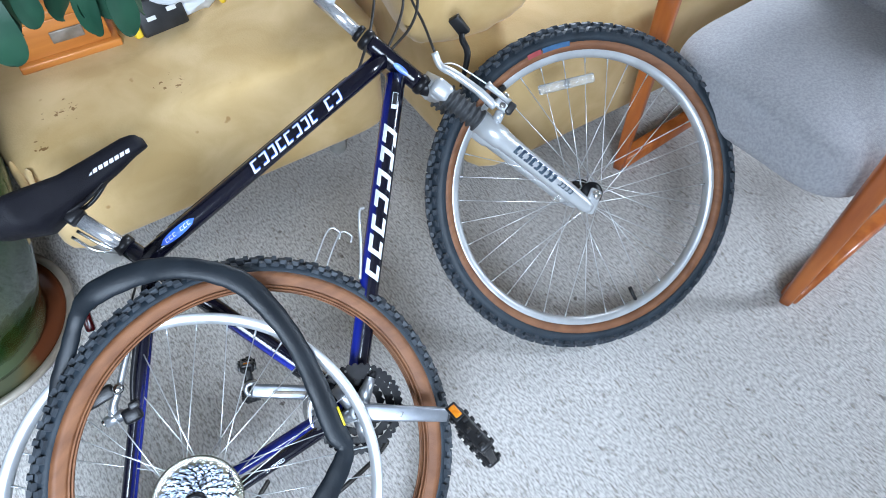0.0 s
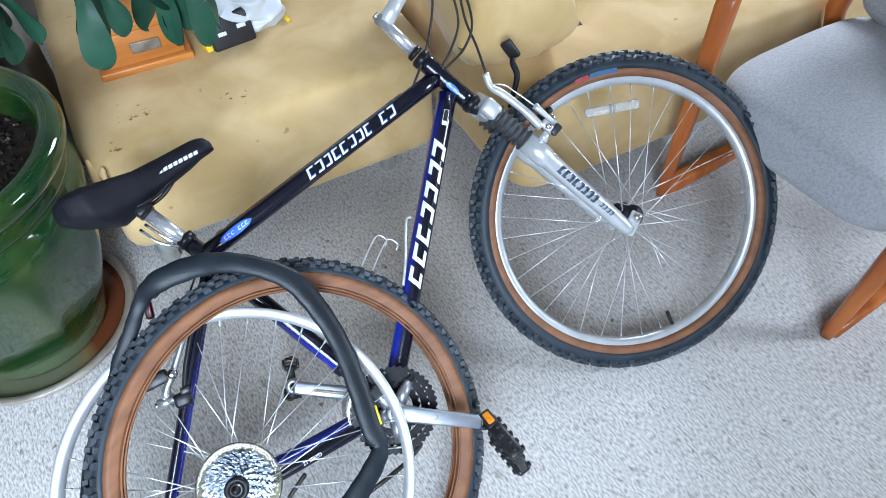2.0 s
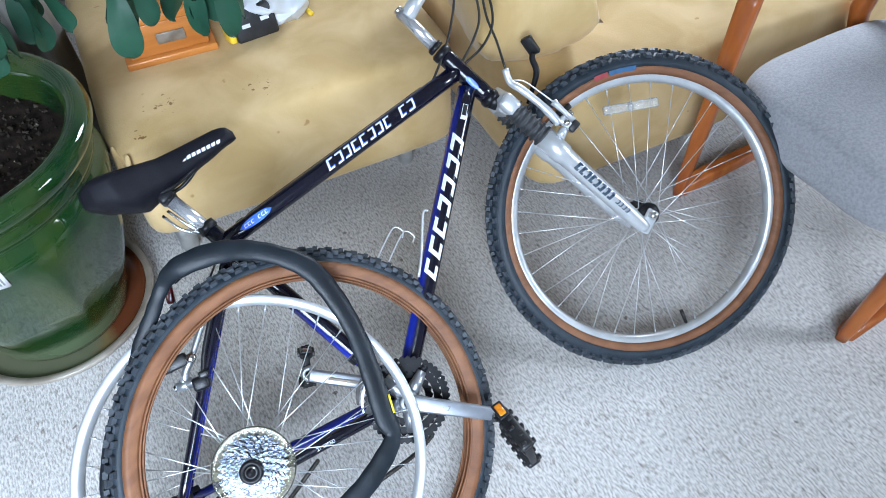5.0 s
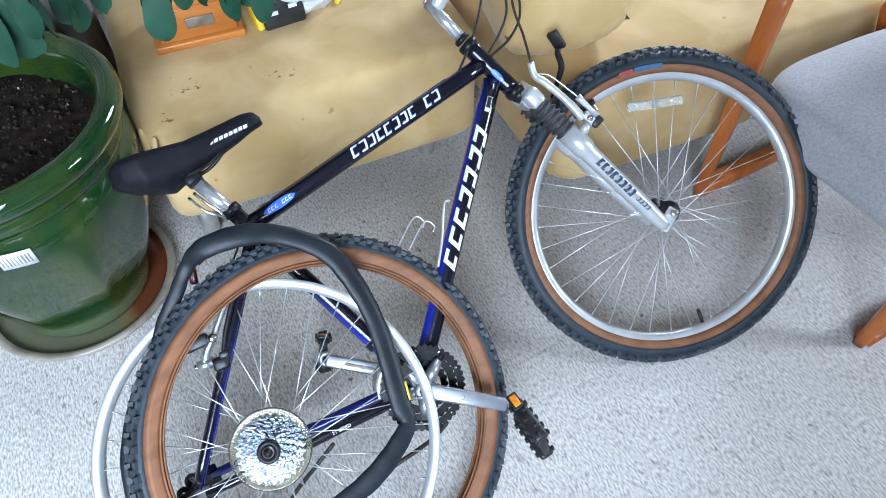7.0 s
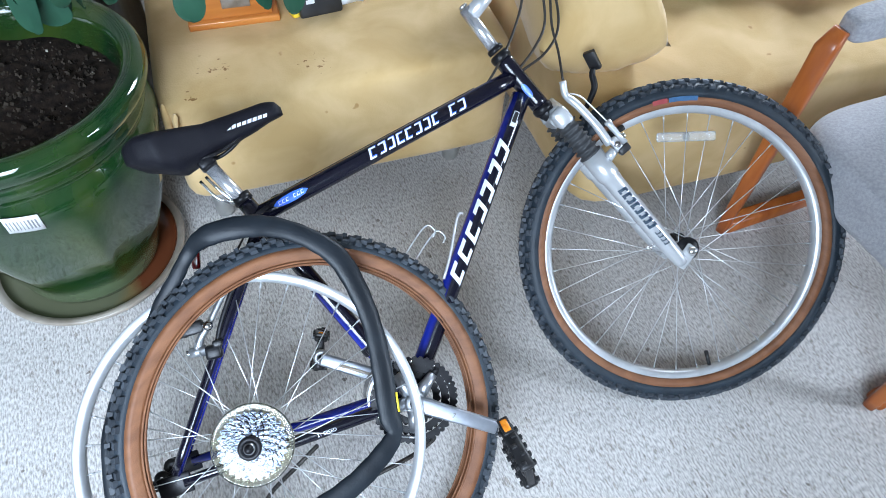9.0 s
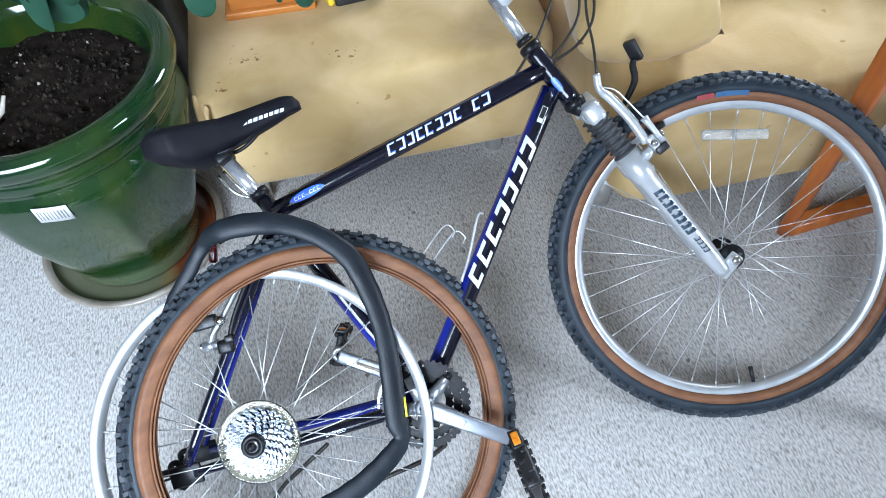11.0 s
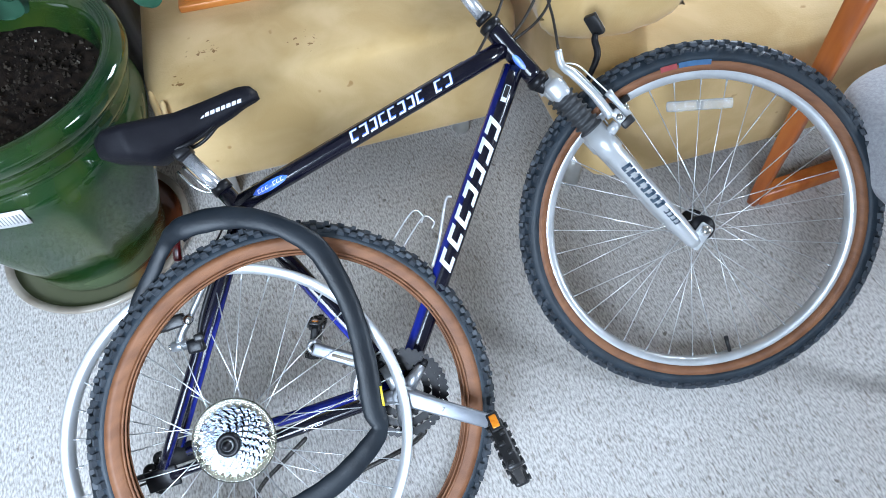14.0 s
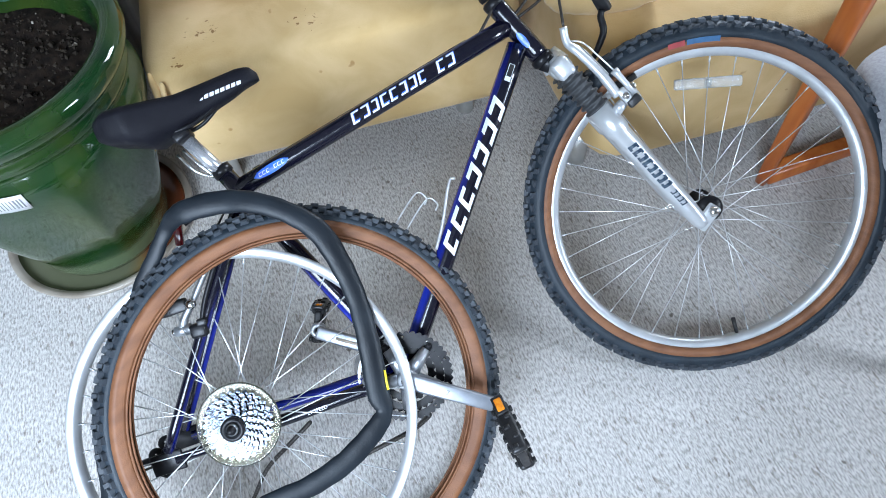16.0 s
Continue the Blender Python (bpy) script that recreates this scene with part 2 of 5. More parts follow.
VINYL = mat("saddle_vinyl", (0.005, 0.005, 0.008), 0.55, colour2=(0.008, 0.008, 0.012), scale=30, spec=0.16, bump=0.3, bump_scale=500)
DECAL = mat("white_decal", (0.78, 0.82, 0.88), 0.4, colour2=(0.66, 0.70, 0.80), scale=60)
DECALB = mat("blue_decal", (0.03, 0.12, 0.72), 0.35, colour2=(0.05, 0.20, 0.80), scale=80, coat=0.4)
DECALN = mat("navy_decal", (0.008, 0.025, 0.055), 0.45, colour2=(0.012, 0.04, 0.07), scale=60)
LABELB = mat("tyre_label_blue", (0.025, 0.085, 0.19), 0.55, colour2=(0.04, 0.13, 0.26), scale=50)
LABELR = mat("tyre_label_red", (0.28, 0.035, 0.04), 0.55, colour2=(0.36, 0.06, 0.06), scale=50)
ORANGE = mat("orange_reflector", (0.75, 0.20, 0.01), 0.2, colour2=(0.85, 0.30, 0.02), scale=150, coat=0.5)
REDREF = mat("red_reflector", (0.10, 0.004, 0.006), 0.25, colour2=(0.16, 0.006, 0.009), scale=150, coat=0.4)
CLEAR = mat("clear_plastic", (0.88, 0.90, 0.90), 0.16, transmission=0.75, colour2=(0.75, 0.77, 0.77), scale=90, bump=0.4, bump_scale=500)
AMBERC = mat("aged_clear_plastic", (0.80, 0.79, 0.66), 0.12, transmission=0.94, colour2=(0.66, 0.64, 0.48), scale=50)
DISHIN = dish_material()
SAUCERG = mat("saucer_glaze", (0.20, 0.165, 0.13), 0.28, colour2=(0.34, 0.30, 0.25), scale=14, coat=0.4)
SOIL = mat("potting_soil", (0.006, 0.004, 0.003), 0.95, colour2=(0.020, 0.013, 0.009), scale=60, bump=1.0, bump_scale=130, spec=0.15)
CRUMB = mat("soil_crumb", (0.010, 0.007, 0.005), 0.95, colour2=(0.05, 0.04, 0.03), scale=40, spec=0.15)
PERL = mat("perlite", (0.42, 0.38, 0.32), 0.9, colour2=(0.55, 0.50, 0.43), scale=90)
BARK = mat("plant_bark", (0.16, 0.12, 0.085), 0.85, colour2=(0.30, 0.25, 0.19), scale=30, bump=0.5, bump_scale=80)
LEAF = mat("leaf", (0.010, 0.046, 0.028), 0.50, colour2=(0.017, 0.074, 0.040), scale=11, spec=0.28, bump=0.12, bump_scale=70)
GREYF = mat("grey_upholstery", (0.33, 0.33, 0.35), 0.95, colour2=(0.42, 0.42, 0.44), scale=180, detail=2, bump=0.5, bump_scale=480, spec=0.1, sheen=0.2)
WOOD = mat("orange_teak", (0.36, 0.085, 0.016), 0.36, colour2=(0.52, 0.15, 0.03), scale=9, detail=6, stretch=(3, 3, 0.5), coat=0.25, spec=0.4)
BOXW = mat("varnished_box", (0.40, 0.125, 0.022), 0.42, colour2=(0.56, 0.20, 0.04), scale=8, detail=6, stretch=(0.6, 4, 4), coat=0.2)
METALLEG = mat("brushed_leg", (0.55, 0.55, 0.53), 0.35, 0.8, colour2=(0.65, 0.65, 0.63), scale=30)
BAG = mat("white_poly_bag", (0.78, 0.80, 0.83), 0.32, colour2=(0.70, 0.73, 0.78), scale=20, transmission=0.25, bump=0.5, bump_scale=40)
YELLOW = mat("yellow_print", (0.78, 0.52, 0.02), 0.5, colour2=(0.82, 0.58, 0.05), scale=40)
LABELW = mat("white_label", (0.66, 0.66, 0.66), 0.6, colour2=(0.60, 0.60, 0.61), scale=60)
INK = mat("grey_ink", (0.16, 0.16, 0.17), 0.6, colour2=(0.24, 0.24, 0.25), scale=60)
MINT = mat("mint_plush", (0.38, 0.60, 0.42), 0.9, colour2=(0.46, 0.68, 0.50), scale=30, bump=0.4, bump_scale=200, sheen=0.3)
PEACH = mat("peach_plush", (0.66, 0.42, 0.26), 0.9, colour2=(0.72, 0.48, 0.31), scale=30, bump=0.4, bump_scale=200, sheen=0.3)
CABLE = mat("cable_sleeve", (0.018, 0.014, 0.012), 0.4, colour2=(0.03, 0.025, 0.02), scale=60)
BOOT = mat("rubber_boot", (0.026, 0.028, 0.031), 0.5, colour2=(0.05, 0.052, 0.056), scale=60)
YMARK = mat("yellow_mark", (0.72, 0.55, 0.02), 0.5, colour2=(0.78, 0.62, 0.05), scale=60)
PLATE = mat("dull_metal_plate", (0.20, 0.16, 0.12), 0.5, 0.5, colour2=(0.30, 0.26, 0.22), scale=40)


# ---- mesh helpers ----
def V(*a):
    return Vector(a if len(a) == 3 else a[0])


def mesh_of(name, verts, faces, smooth=True):
    me = bpy.data.meshes.new(name)
    me.from_pydata([tuple(v) for v in verts], [], faces)
    me.update()
    if smooth:
        me.polygons.foreach_set("use_smooth", [True] * len(me.polygons))
    return me


def part(name, me, material, parent=None, label="", mats=()):
    if isinstance(me, bmesh.types.BMesh):
        bm, me = me, bpy.data.meshes.new(name)
        bm.to_mesh(me)
        bm.free()
        me.polygons.foreach_set("use_smooth", [True] * len(me.polygons))
    if material is not None and not me.materials:
        for m in (material, *mats):
            me.materials.append(m)
    ob = new(name, me)
    if parent is not None:
        ob.parent = parent
        ob.matrix_parent_inverse = world_of(parent).inverted()
    return tagged(ob, label)


def world_of(ob):
    m = ob.matrix_basis.copy()
    if ob.parent is not None:
        return world_of(ob.parent) @ ob.matrix_parent_inverse @ m
    return m


def thing(name, at, label, category, group="", kind=""):
    ob = new(name)
    ob.empty_display_size = 0.05
    ob.location = at
    return tagged(ob, label, category, group, kind)


def basis(z, x=(1, 0, 0)):
    z = V(z).normalized()
    x = V(x) - V(x).dot(z) * z
    if x.length < 1e-4:
        x = V(0, 1, 0) - z.y * z
    x.normalize()
    return x, z.cross(x), z


def frame_at(c, z, x=(1, 0, 0)):
    a, b, n = basis(z, x)
    return Matrix(((a.x, b.x, n.x, c[0]), (a.y, b.y, n.y, c[1]), (a.z, b.z, n.z, c[2]), (0, 0, 0, 1)))


def sweep(points, radii, segs=12, closed=False, up=None, flat=1.0, caps=True, square=1.0):
    """Vertices and faces of a round (or flattened) hose along points."""
    pts = [V(p) for p in points]
    n = len(pts)
    if not hasattr(radii, "__len__"):
        radii = [radii] * n
    verts, faces = [], []
    ref = V(up) if up is not None else None
    prev = None
    for i, p in enumerate(pts):
        a = pts[(i - 1) % n] if closed or i else pts[0]
        b = pts[(i + 1) % n] if closed or i < n - 1 else pts[-1]
        d = (b - a).normalized()
        if ref is not None:
            x = (ref - ref.dot(d) * d).normalized()
        elif prev is None:
            x = basis(d)[0]
        else:
            x = (prev - prev.dot(d) * d).normalized()
        prev = x
        y = d.cross(x)
        for k in range(segs):
            w = 2 * math.pi * k / segs
            cs, sn = math.cos(w), math.sin(w)
            cs, sn = math.copysign(abs(cs) ** square, cs), math.copysign(abs(sn) ** square, sn)
            verts.append(p + radii[i] * (cs * x * flat + sn * y))
    for i in range(n if closed else n - 1):
        j = (i + 1) % n
        for k in range(segs):
            k2 = (k + 1) % segs
            faces.append((i * segs + k, i * segs + k2, j * segs + k2, j * segs + k))
    if caps and not closed:
        faces.append(tuple(range(segs))[::-1])
        faces.append(tuple((n - 1) * segs + k for k in range(segs)))
    return verts, faces


def hose(name, points, radii, material, parent, segs=12, label="", **kw):
    return part(name, mesh_of(name, *sweep(points, radii, segs, **kw)), material, parent, label)


def spline(points, per=8, closed=False):
    """Catmull-Rom through points."""
    p = [V(q) for q in points]
    n, out = len(p), []
    for i in range(n if closed else n - 1):
        a = p[(i - 1) % n] if closed or i > 0 else p[i] * 2 - p[i + 1]
        b, c = p[i], p[(i + 1) % n]
        d = p[(i + 2) % n] if closed or i + 2 < n else c * 2 - b
        for k in range(per):
            t = k / per
            out.append(0.5 * ((2 * b) + (c - a) * t + (2 * a - 5 * b + 4 * c - d) * t * t + (3 * b - a - 3 * c + d) * t ** 3))
    if not closed:
        out.append(p[-1])
    return out


def lathe(profile, m, segs=64, closed_profile=False):
    """Profile of (radius, height), spun round m's z axis."""
    verts, faces, n = [], [], len(profile)
    for s in range(segs):
        w = 2 * math.pi * s / segs
        for r, h in profile:
            verts.append(m @ V(r * math.cos(w), r * math.sin(w), h))
    for s in range(segs):
        t = (s + 1) % segs
        for k in range(n if closed_profile else n - 1):
            k2 = (k + 1) % n
            faces.append((s * n + k, t * n + k, t * n + k2, s * n + k2))
    return verts, faces


def spun(name, profile, m, material, parent, segs=64, label="", closed_profile=False):
    return part(name, mesh_of(name, *lathe(profile, m, segs, closed_profile)), material, parent, label)


def rbox(size, m=None, bevel=0.004, segs=2):
    """A box with rounded edges, centred on m."""
    bm = bmesh.new()
    bmesh.ops.create_cube(bm, size=1.0)
    bmesh.ops.scale(bm, vec=size, verts=bm.verts)
    if bevel:
        bmesh.ops.bevel(bm, geom=list(bm.edges), offset=bevel, segments=segs, profile=0.5, affect="EDGES")
    if m is not None:
        bm.transform(m)
    return bm


def box_part(name, size, m, material, parent=None, bevel=0.004, label="", segs=2):
    return part(name, rbox(size, m, bevel, segs), material, parent, label)


def merged(*bms):
    out = bmesh.new()
    for b in bms:
        me = bpy.data.meshes.new("tmp")
        b.to_mesh(me)
        b.free()
        out.from_mesh(me)
        bpy.data.meshes.remove(me)
    return out


def cushion(size, m, puff=0.35, seed=0, n=22, sag=0.0, wrinkle=0.0, power=6.0):
    """A stuffed block: a fine box bulged towards a superellipsoid."""
    bm = bmesh.new()
    bmesh.ops.create_cube(bm, size=2.0)
    bmesh.ops.subdivide_edges(bm, edges=list(bm.edges), cuts=n, use_grid_fill=True)
    for v in bm.verts:
        c = v.co.copy()
        q = (abs(c.x) ** power + abs(c.y) ** power + abs(c.z) ** power) ** (1 / power)
        s = c / q
        s.z *= 1 + puff * (1 - abs(s.x) ** 2.2) * (1 - abs(s.y) ** 2.2)
        if wrinkle:
            s += wrinkle * noise.noise_vector(V(s.x * 2.3 + seed, s.y * 2.3, s.z * 2.3))
        if sag and s.z > 0:
            s.z -= sag * math.exp(-2.5 * (s.x ** 2 + s.y ** 2))
        v.co = V(s.x * size[0] / 2, s.y * size[1] / 2, s.z * size[2] / 2)
    bm.transform(m)
    return bm


# ---- room ----
def slab(name, lo, hi, material, label, kind="structure", category=""):
    size = [b - a for a, b in zip(lo, hi)]
    mid = [(a + b) / 2 for a, b in zip(lo, hi)]
    ob = part(name, rbox(size, None, 0), material)
    ob.location = mid
    for p in ob.data.polygons:
        p.use_smooth = False
    return tagged(ob, label, category or name.split("_")[0], "", kind)


slab("floor", (-2.6, -1.62, -0.1), (3.0, 2.3, 0.0), CARPET, "light grey-beige looped pile carpet with faint soiling", category="carpet")
slab("ceiling", (-2.7, -1.62, 2.45), (3.12, 2.4, 2.55), CEIL, "plain white painted ceiling")


def wall_with_window(name, axis, at, thick, lo, hi, w0, w1, z0, z1):
    bms = []
    for a, b, c, d in ((lo, w0, 0, 2.45), (w1, hi, 0, 2.45), (w0, w1, 0, z0), (w0, w1, z1, 2.45)):
        if axis == "y":
            size, mid = (b - a, thick, d - c), ((a + b) / 2, at - thick / 2, (c + d) / 2)
        else:
            size, mid = (thick, b - a, d - c), (at + thick / 2, (a + b) / 2, (c + d) / 2)
        bms.append(rbox(size, Matrix.Translation(mid), 0))
    ob = part(name, merged(*bms), WALL)
    for p in ob.data.polygons:
        p.use_smooth = False
    return tagged(ob, "pale painted wall with a window opening", "wall", "", "structure")


wall_with_window("wall_front", "y", -1.5, 0.12, -2.6, 3.0, -2.00, -0.20, 0.99, 2.33)
wall_with_window("wall_end", "x", 3.0, 0.12, -1.62, 2.4, -1.28, -0.48, 1.05, 1.95)
# unseen back wall; its opening is made up to go with the far fill lamp
wall_with_window("wall_back", "y", 2.4, 0.1, -2.6, 3.0, 1.97, 2.87, 1.07, 1.97)
slab("wall_side", (-2.7, -1.62, 0.0), (-2.6, 2.4, 2.45), WALL, "pale painted side wall")


def curtain():
    verts, faces = [], []
    n = 160
    for i in range(n + 1):
        x = -1.95 + 1.72 * i / n
        y = 1.60 + 0.035 * math.sin(x * 52) + 0.015 * math.sin(x * 23 + 1)
        verts += [V(x, y, 0.03), V(x, y, 2.4)]
    for i in range(n):
        faces.append((2 * i, 2 * i + 2, 2 * i + 3, 2 * i + 1))
    ob = part("curtain", mesh_of("curtain", verts, faces), CURTAIN)
    mod = ob.modifiers.new("thickness", "SOLIDIFY")
    mod.thickness = 0.004
    return tagged(ob, "plain grey pleated curtain hanging to the floor", "curtain")


curtain()


# ---- sofa ----
def sofa_leg(at, parent):
    m = Matrix.Translation(at)
    return spun("leg", [(0.0, 0.0), (0.020, 0.0), (0.022, 0.004), (0.024, 0.125), (0.0, 0.125)], m, METALLEG, parent, 24, "brushed metal leg")


def sofa_module(lo, hi, legs, label):
    x0, y0, x1, y1 = *lo, *hi
    ob = thing("sofa", ((x0 + x1) / 2, (y0 + y1) / 2, 0), label, "sofa", "mustard sofa modules")
    mid = ((x0 + x1) / 2, (y0 + y1) / 2)
    base = cushion((x1 - x0, y1 - y0, 0.29), Matrix.Translation((*mid, 0.26)), 0.02, 1, 26, power=16, wrinkle=0.0022)
    part("seat", base, SUEDE, ob)
    for p in legs:
        sofa_leg((*p, 0), ob)
    return ob


sofa_module((-0.212, 1.10), (0.582, 2.0), [(-0.145, 1.175), (0.468, 1.21), (-0.145, 1.9), (0.468, 1.9)],
            "mustard suede sofa seat with dark spots on metal legs")
sofa_module((0.642, 0.825), (1.90, 2.0), [(0.672, 0.955), (1.8, 0.93), (0.672, 1.9), (1.8, 1.9)],
            "mustard suede corner sofa seat standing further forward")


sofa_fold = bpy.data.objects["sofa"]
for k, (a0, b0, r0) in enumerate((((-0.196, 1.128, 0.395), (-0.188, 1.100, 0.265), 0.0075), ((-0.176, 1.100, 0.388), (-0.180, 1.097, 0.28), 0.005))):
    a0, b0 = V(a0), V(b0)
    hose("seam_fold", spline([a0, (a0 + b0) / 2 + V(-0.004, -0.007, 0.004), b0], 6), [0.003, 0.006] + [r0] * 9 + [0.006, 0.003], SUEDE, sofa_fold, 10, "creased corner fold")


def pillow(name, at, size, rot, material, label, seed, category="pillow", pinch=0.75):
    bm = bmesh.new()
    n = 26
    grid = {}
    for side in (1, -1):
        for i in range(n + 1):
            for j in range(n + 1):
                u, v = 2 * i / n - 1, 2 * j / n - 1
                edge = max(abs(u), abs(v)) > 0.999
                if edge and side == -1:
                    grid[side, i, j] = grid[1, i, j]
                    continue
                h = max(0.0, (1 - abs(u) ** 2.6) * (1 - abs(v) ** 2.6)) ** pinch
                shrink = 1 - 0.06 * (1 - abs(u) ** 2) * abs(v) ** 3 - 0.06 * (1 - abs(v) ** 2) * abs(u) ** 3
                w = noise.noise(V(u * 2.2 + seed, v * 2.2, side)) * 0.10 * h
                ridge = 0.05 * math.sin(u * 22 + v * 9) * max(0, abs(v) + abs(u) - 1.05) * h ** 0.3
                grid[side, i, j] = bm.verts.new(V(u * size[0] / 2 * shrink, v * size[1] / 2 * shrink, side * (h + w + ridge) * size[2] / 2))
    for side in (1, -1):
        for i in range(n):
            for j in range(n):
                q = [grid[side, i, j], grid[side, i + 1, j], grid[side, i + 1, j + 1], grid[side, i, j + 1]]
                bm.faces.new(q if side == 1 else q[::-1])
    bm.transform(pose(*at, *rot))
    return tagged(part(name, bm, material), label, category)


pillow("pillow", (0.722, 1.135, 0.500), (0.28, 0.39, 0.27), (3, 0, -9), SUEDE, "mustard suede scatter pillow with a gathered seam, lying on the sofa", 3, "pillow", 0.42)
pillow("pillow", (1.52, 1.30, 0.49), (0.48, 0.42, 0.18), (14, 0, 8), SUEDE, "mustard suede pillow leaning at the far end of the sofa", 8)
pillow("soft_toy", (1.10, 1.245, 0.45), (0.15, 0.15, 0.12), (0, 0, 20), MINT, "small mint green plush cushion lying on the sofa", 5, "cushion", 0.5)
pillow("soft_toy", (1.245, 1.235, 0.45), (0.16, 0.15, 0.12), (0, 0, -10), PEACH, "small peach plush cushion lying on the sofa", 6, "cushion", 0.5)


# ---- armchair ----
def armchair():
    ob = thing("armchair", (1.06, 0.755, 0), "grey upholstered armchair on an orange-brown wooden sled frame", "armchair")
    ob.rotation_euler = (0, 0, radians(4.5))
    m0 = pose(1.06, 0.755, 0, 0, 0, 4.5)

    def put(name, vf, material, label=""):
        me = mesh_of(name, *vf) if isinstance(vf, tuple) else vf
        me.transform(m0)
        return part(name, me, material, ob, label)

    for y in (0.0, -0.522):
        put("leg", sweep([(0.0, y, 0.0), (0.0, y, 0.03), (-0.004, y, 0.28), (-0.010, y, 0.565), (0.004, y, 0.60)], [0.0120, 0.0140, 0.0190, 0.0225, 0.016], 24, up=(1, 0.35, 0), flat=0.95, square=0.5), WOOD)
        put("runner", sweep([(0.006, y, 0.024), (0.24, y, 0.020), (0.56, y, 0.022)], [0.021, 0.020, 0.018], 24, up=(0, 0, 1), square=0.45), WOOD)
        put("back_post", sweep([(0.56, y, 0.0), (0.50, y, 0.3), (0.45, y, 0.40), (0.54, y, 0.85)], [0.016, 0.023, 0.025, 0.018], 10, up=(1, 0, 0)), WOOD)
        put("armrest", cushion((0.48, 0.060, 0.055), pose(0.255, y, 0.605, 0, -1, 0), 0.05, 2, 12, power=7), GREYF, "grey padded armrest")
    put("seat", cushion((0.58, 0.490, 0.155), pose(0.250, -0.268, 0.350, 0, 3, 0), 0.11, 4, 24, power=4.6, wrinkle=0.010), GREYF)
    put("backrest", cushion((0.11, 0.47, 0.52), pose(0.545, -0.261, 0.66, 0, 14, 0), 0.05, 5, 22, power=7, wrinkle=0.008), GREYF)


armchair()


# ---- potted plant ----
POT = (-0.460, 1.124)


def plant_pot():
    m = Matrix.Translation((*POT, 0.0))
    ob = thing("plant_pot", (*POT, 0), "glossy green glazed ceramic plant pot with faceted sides", "plant pot")
    prof = [(0.0, 0.014), (0.150, 0.014), (0.156, 0.030), (0.160, 0.055), (0.170, 0.085), (0.187, 0.135), (0.209, 0.20), (0.228, 0.26), (0.244, 0.32), (0.253, 0.37), (0.256, 0.400), (0.252, 0.420),
            (0.243, 0.432), (0.241, 0.438), (0.247, 0.446), (0.249, 0.456), (0.244, 0.466), (0.243, 0.471), (0.255, 0.482), (0.265, 0.494), (0.270, 0.508), (0.268, 0.522), (0.259, 0.532),
            (0.246, 0.535), (0.233, 0.530), (0.223, 0.517), (0.217, 0.50), (0.209, 0.45), (0.206, 0.42), (0.0, 0.42)]
    verts, faces = lathe(prof, m, 96)
    n = len(prof)
    out = []
    for i, v in enumerate(verts):
        k, s = i % n, i // n
        z = v.z
        if 0.05 < z < 0.385 and k < 12:
            w = 2 * math.pi * s / 96
            f = (w + 0.34) % (math.pi / 4) - math.pi / 8
            keep = min(1.0, (z - 0.05) / 0.10) * min(1.0, (0.385 - z) / 0.07)
            r = math.cos(math.pi / 8) / math.cos(f) * 1.035
            c = V(*POT, z)
            v = c + (v - c) * (1 + (r - 1) * max(0, keep))
        out.append(v)
    part("body", mesh_of("body", out, faces), GLAZE, ob)
    verts, faces = [], []
    for i in range(9):
        w = -1.490 + (i - 4) * 0.0265
        for z in (-0.019, 0.019):
            verts.append(m @ V(0.2575 * math.cos(w), 0.2575 * math.sin(w), 0.402 + z - (i - 4) * 0.0012))
    for i in range(8):
        faces.append((2 * i, 2 * i + 2, 2 * i + 3, 2 * i + 1))
    sticker = part("sticker", mesh_of("sticker", verts, faces), LABELW, ob, "white paper price sticker")
    mod = sticker.modifiers.new("thickness", "SOLIDIFY")
    mod.thickness, mod.offset = 0.0008, 1
    verts, faces = [], []
    rnd = random.Random(4)
    for i in range(9):
        w = -1.490 + (-3.0 + i * 0.68) * 0.030
        dw = 0.005 + rnd.random() * 0.007
        b = len(verts)
        for ww, z in ((w, -0.012), (w + dw, -0.012), (w + dw, 0.010), (w, 0.010)):
            verts.append(m @ V(0.2590 * math.cos(ww), 0.2590 * math.sin(ww), 0.402 + z - (ww + 1.490) / 0.030 * 0.0012))
        faces.append((b, b + 1, b + 2, b + 3))
    part("print", mesh_of("print", verts, faces), INK, sticker)
    sm = Matrix.Translation((*POT, 0.0))
    sau = thing("saucer", (*POT, 0), "brown glazed saucer with a worn terracotta inside, under the plant pot", "saucer")
    spun("dish", [(0.0, 0.0), (0.175, 0.0), (0.194, 0.002), (0.206, 0.010), (0.214, 0.022), (0.216, 0.030), (0.213, 0.033), (0.203, 0.031), (0.197, 0.027)], sm, SAUCERG, sau, 96)
    spun("inside", [(0.197, 0.0268), (0.193, 0.019), (0.187, 0.0145), (0.178, 0.0125), (0.0, 0.0125)], sm, DISHIN, sau, 96, "milky green glaze worn to bare terracotta")
    return ob


plant_pot()


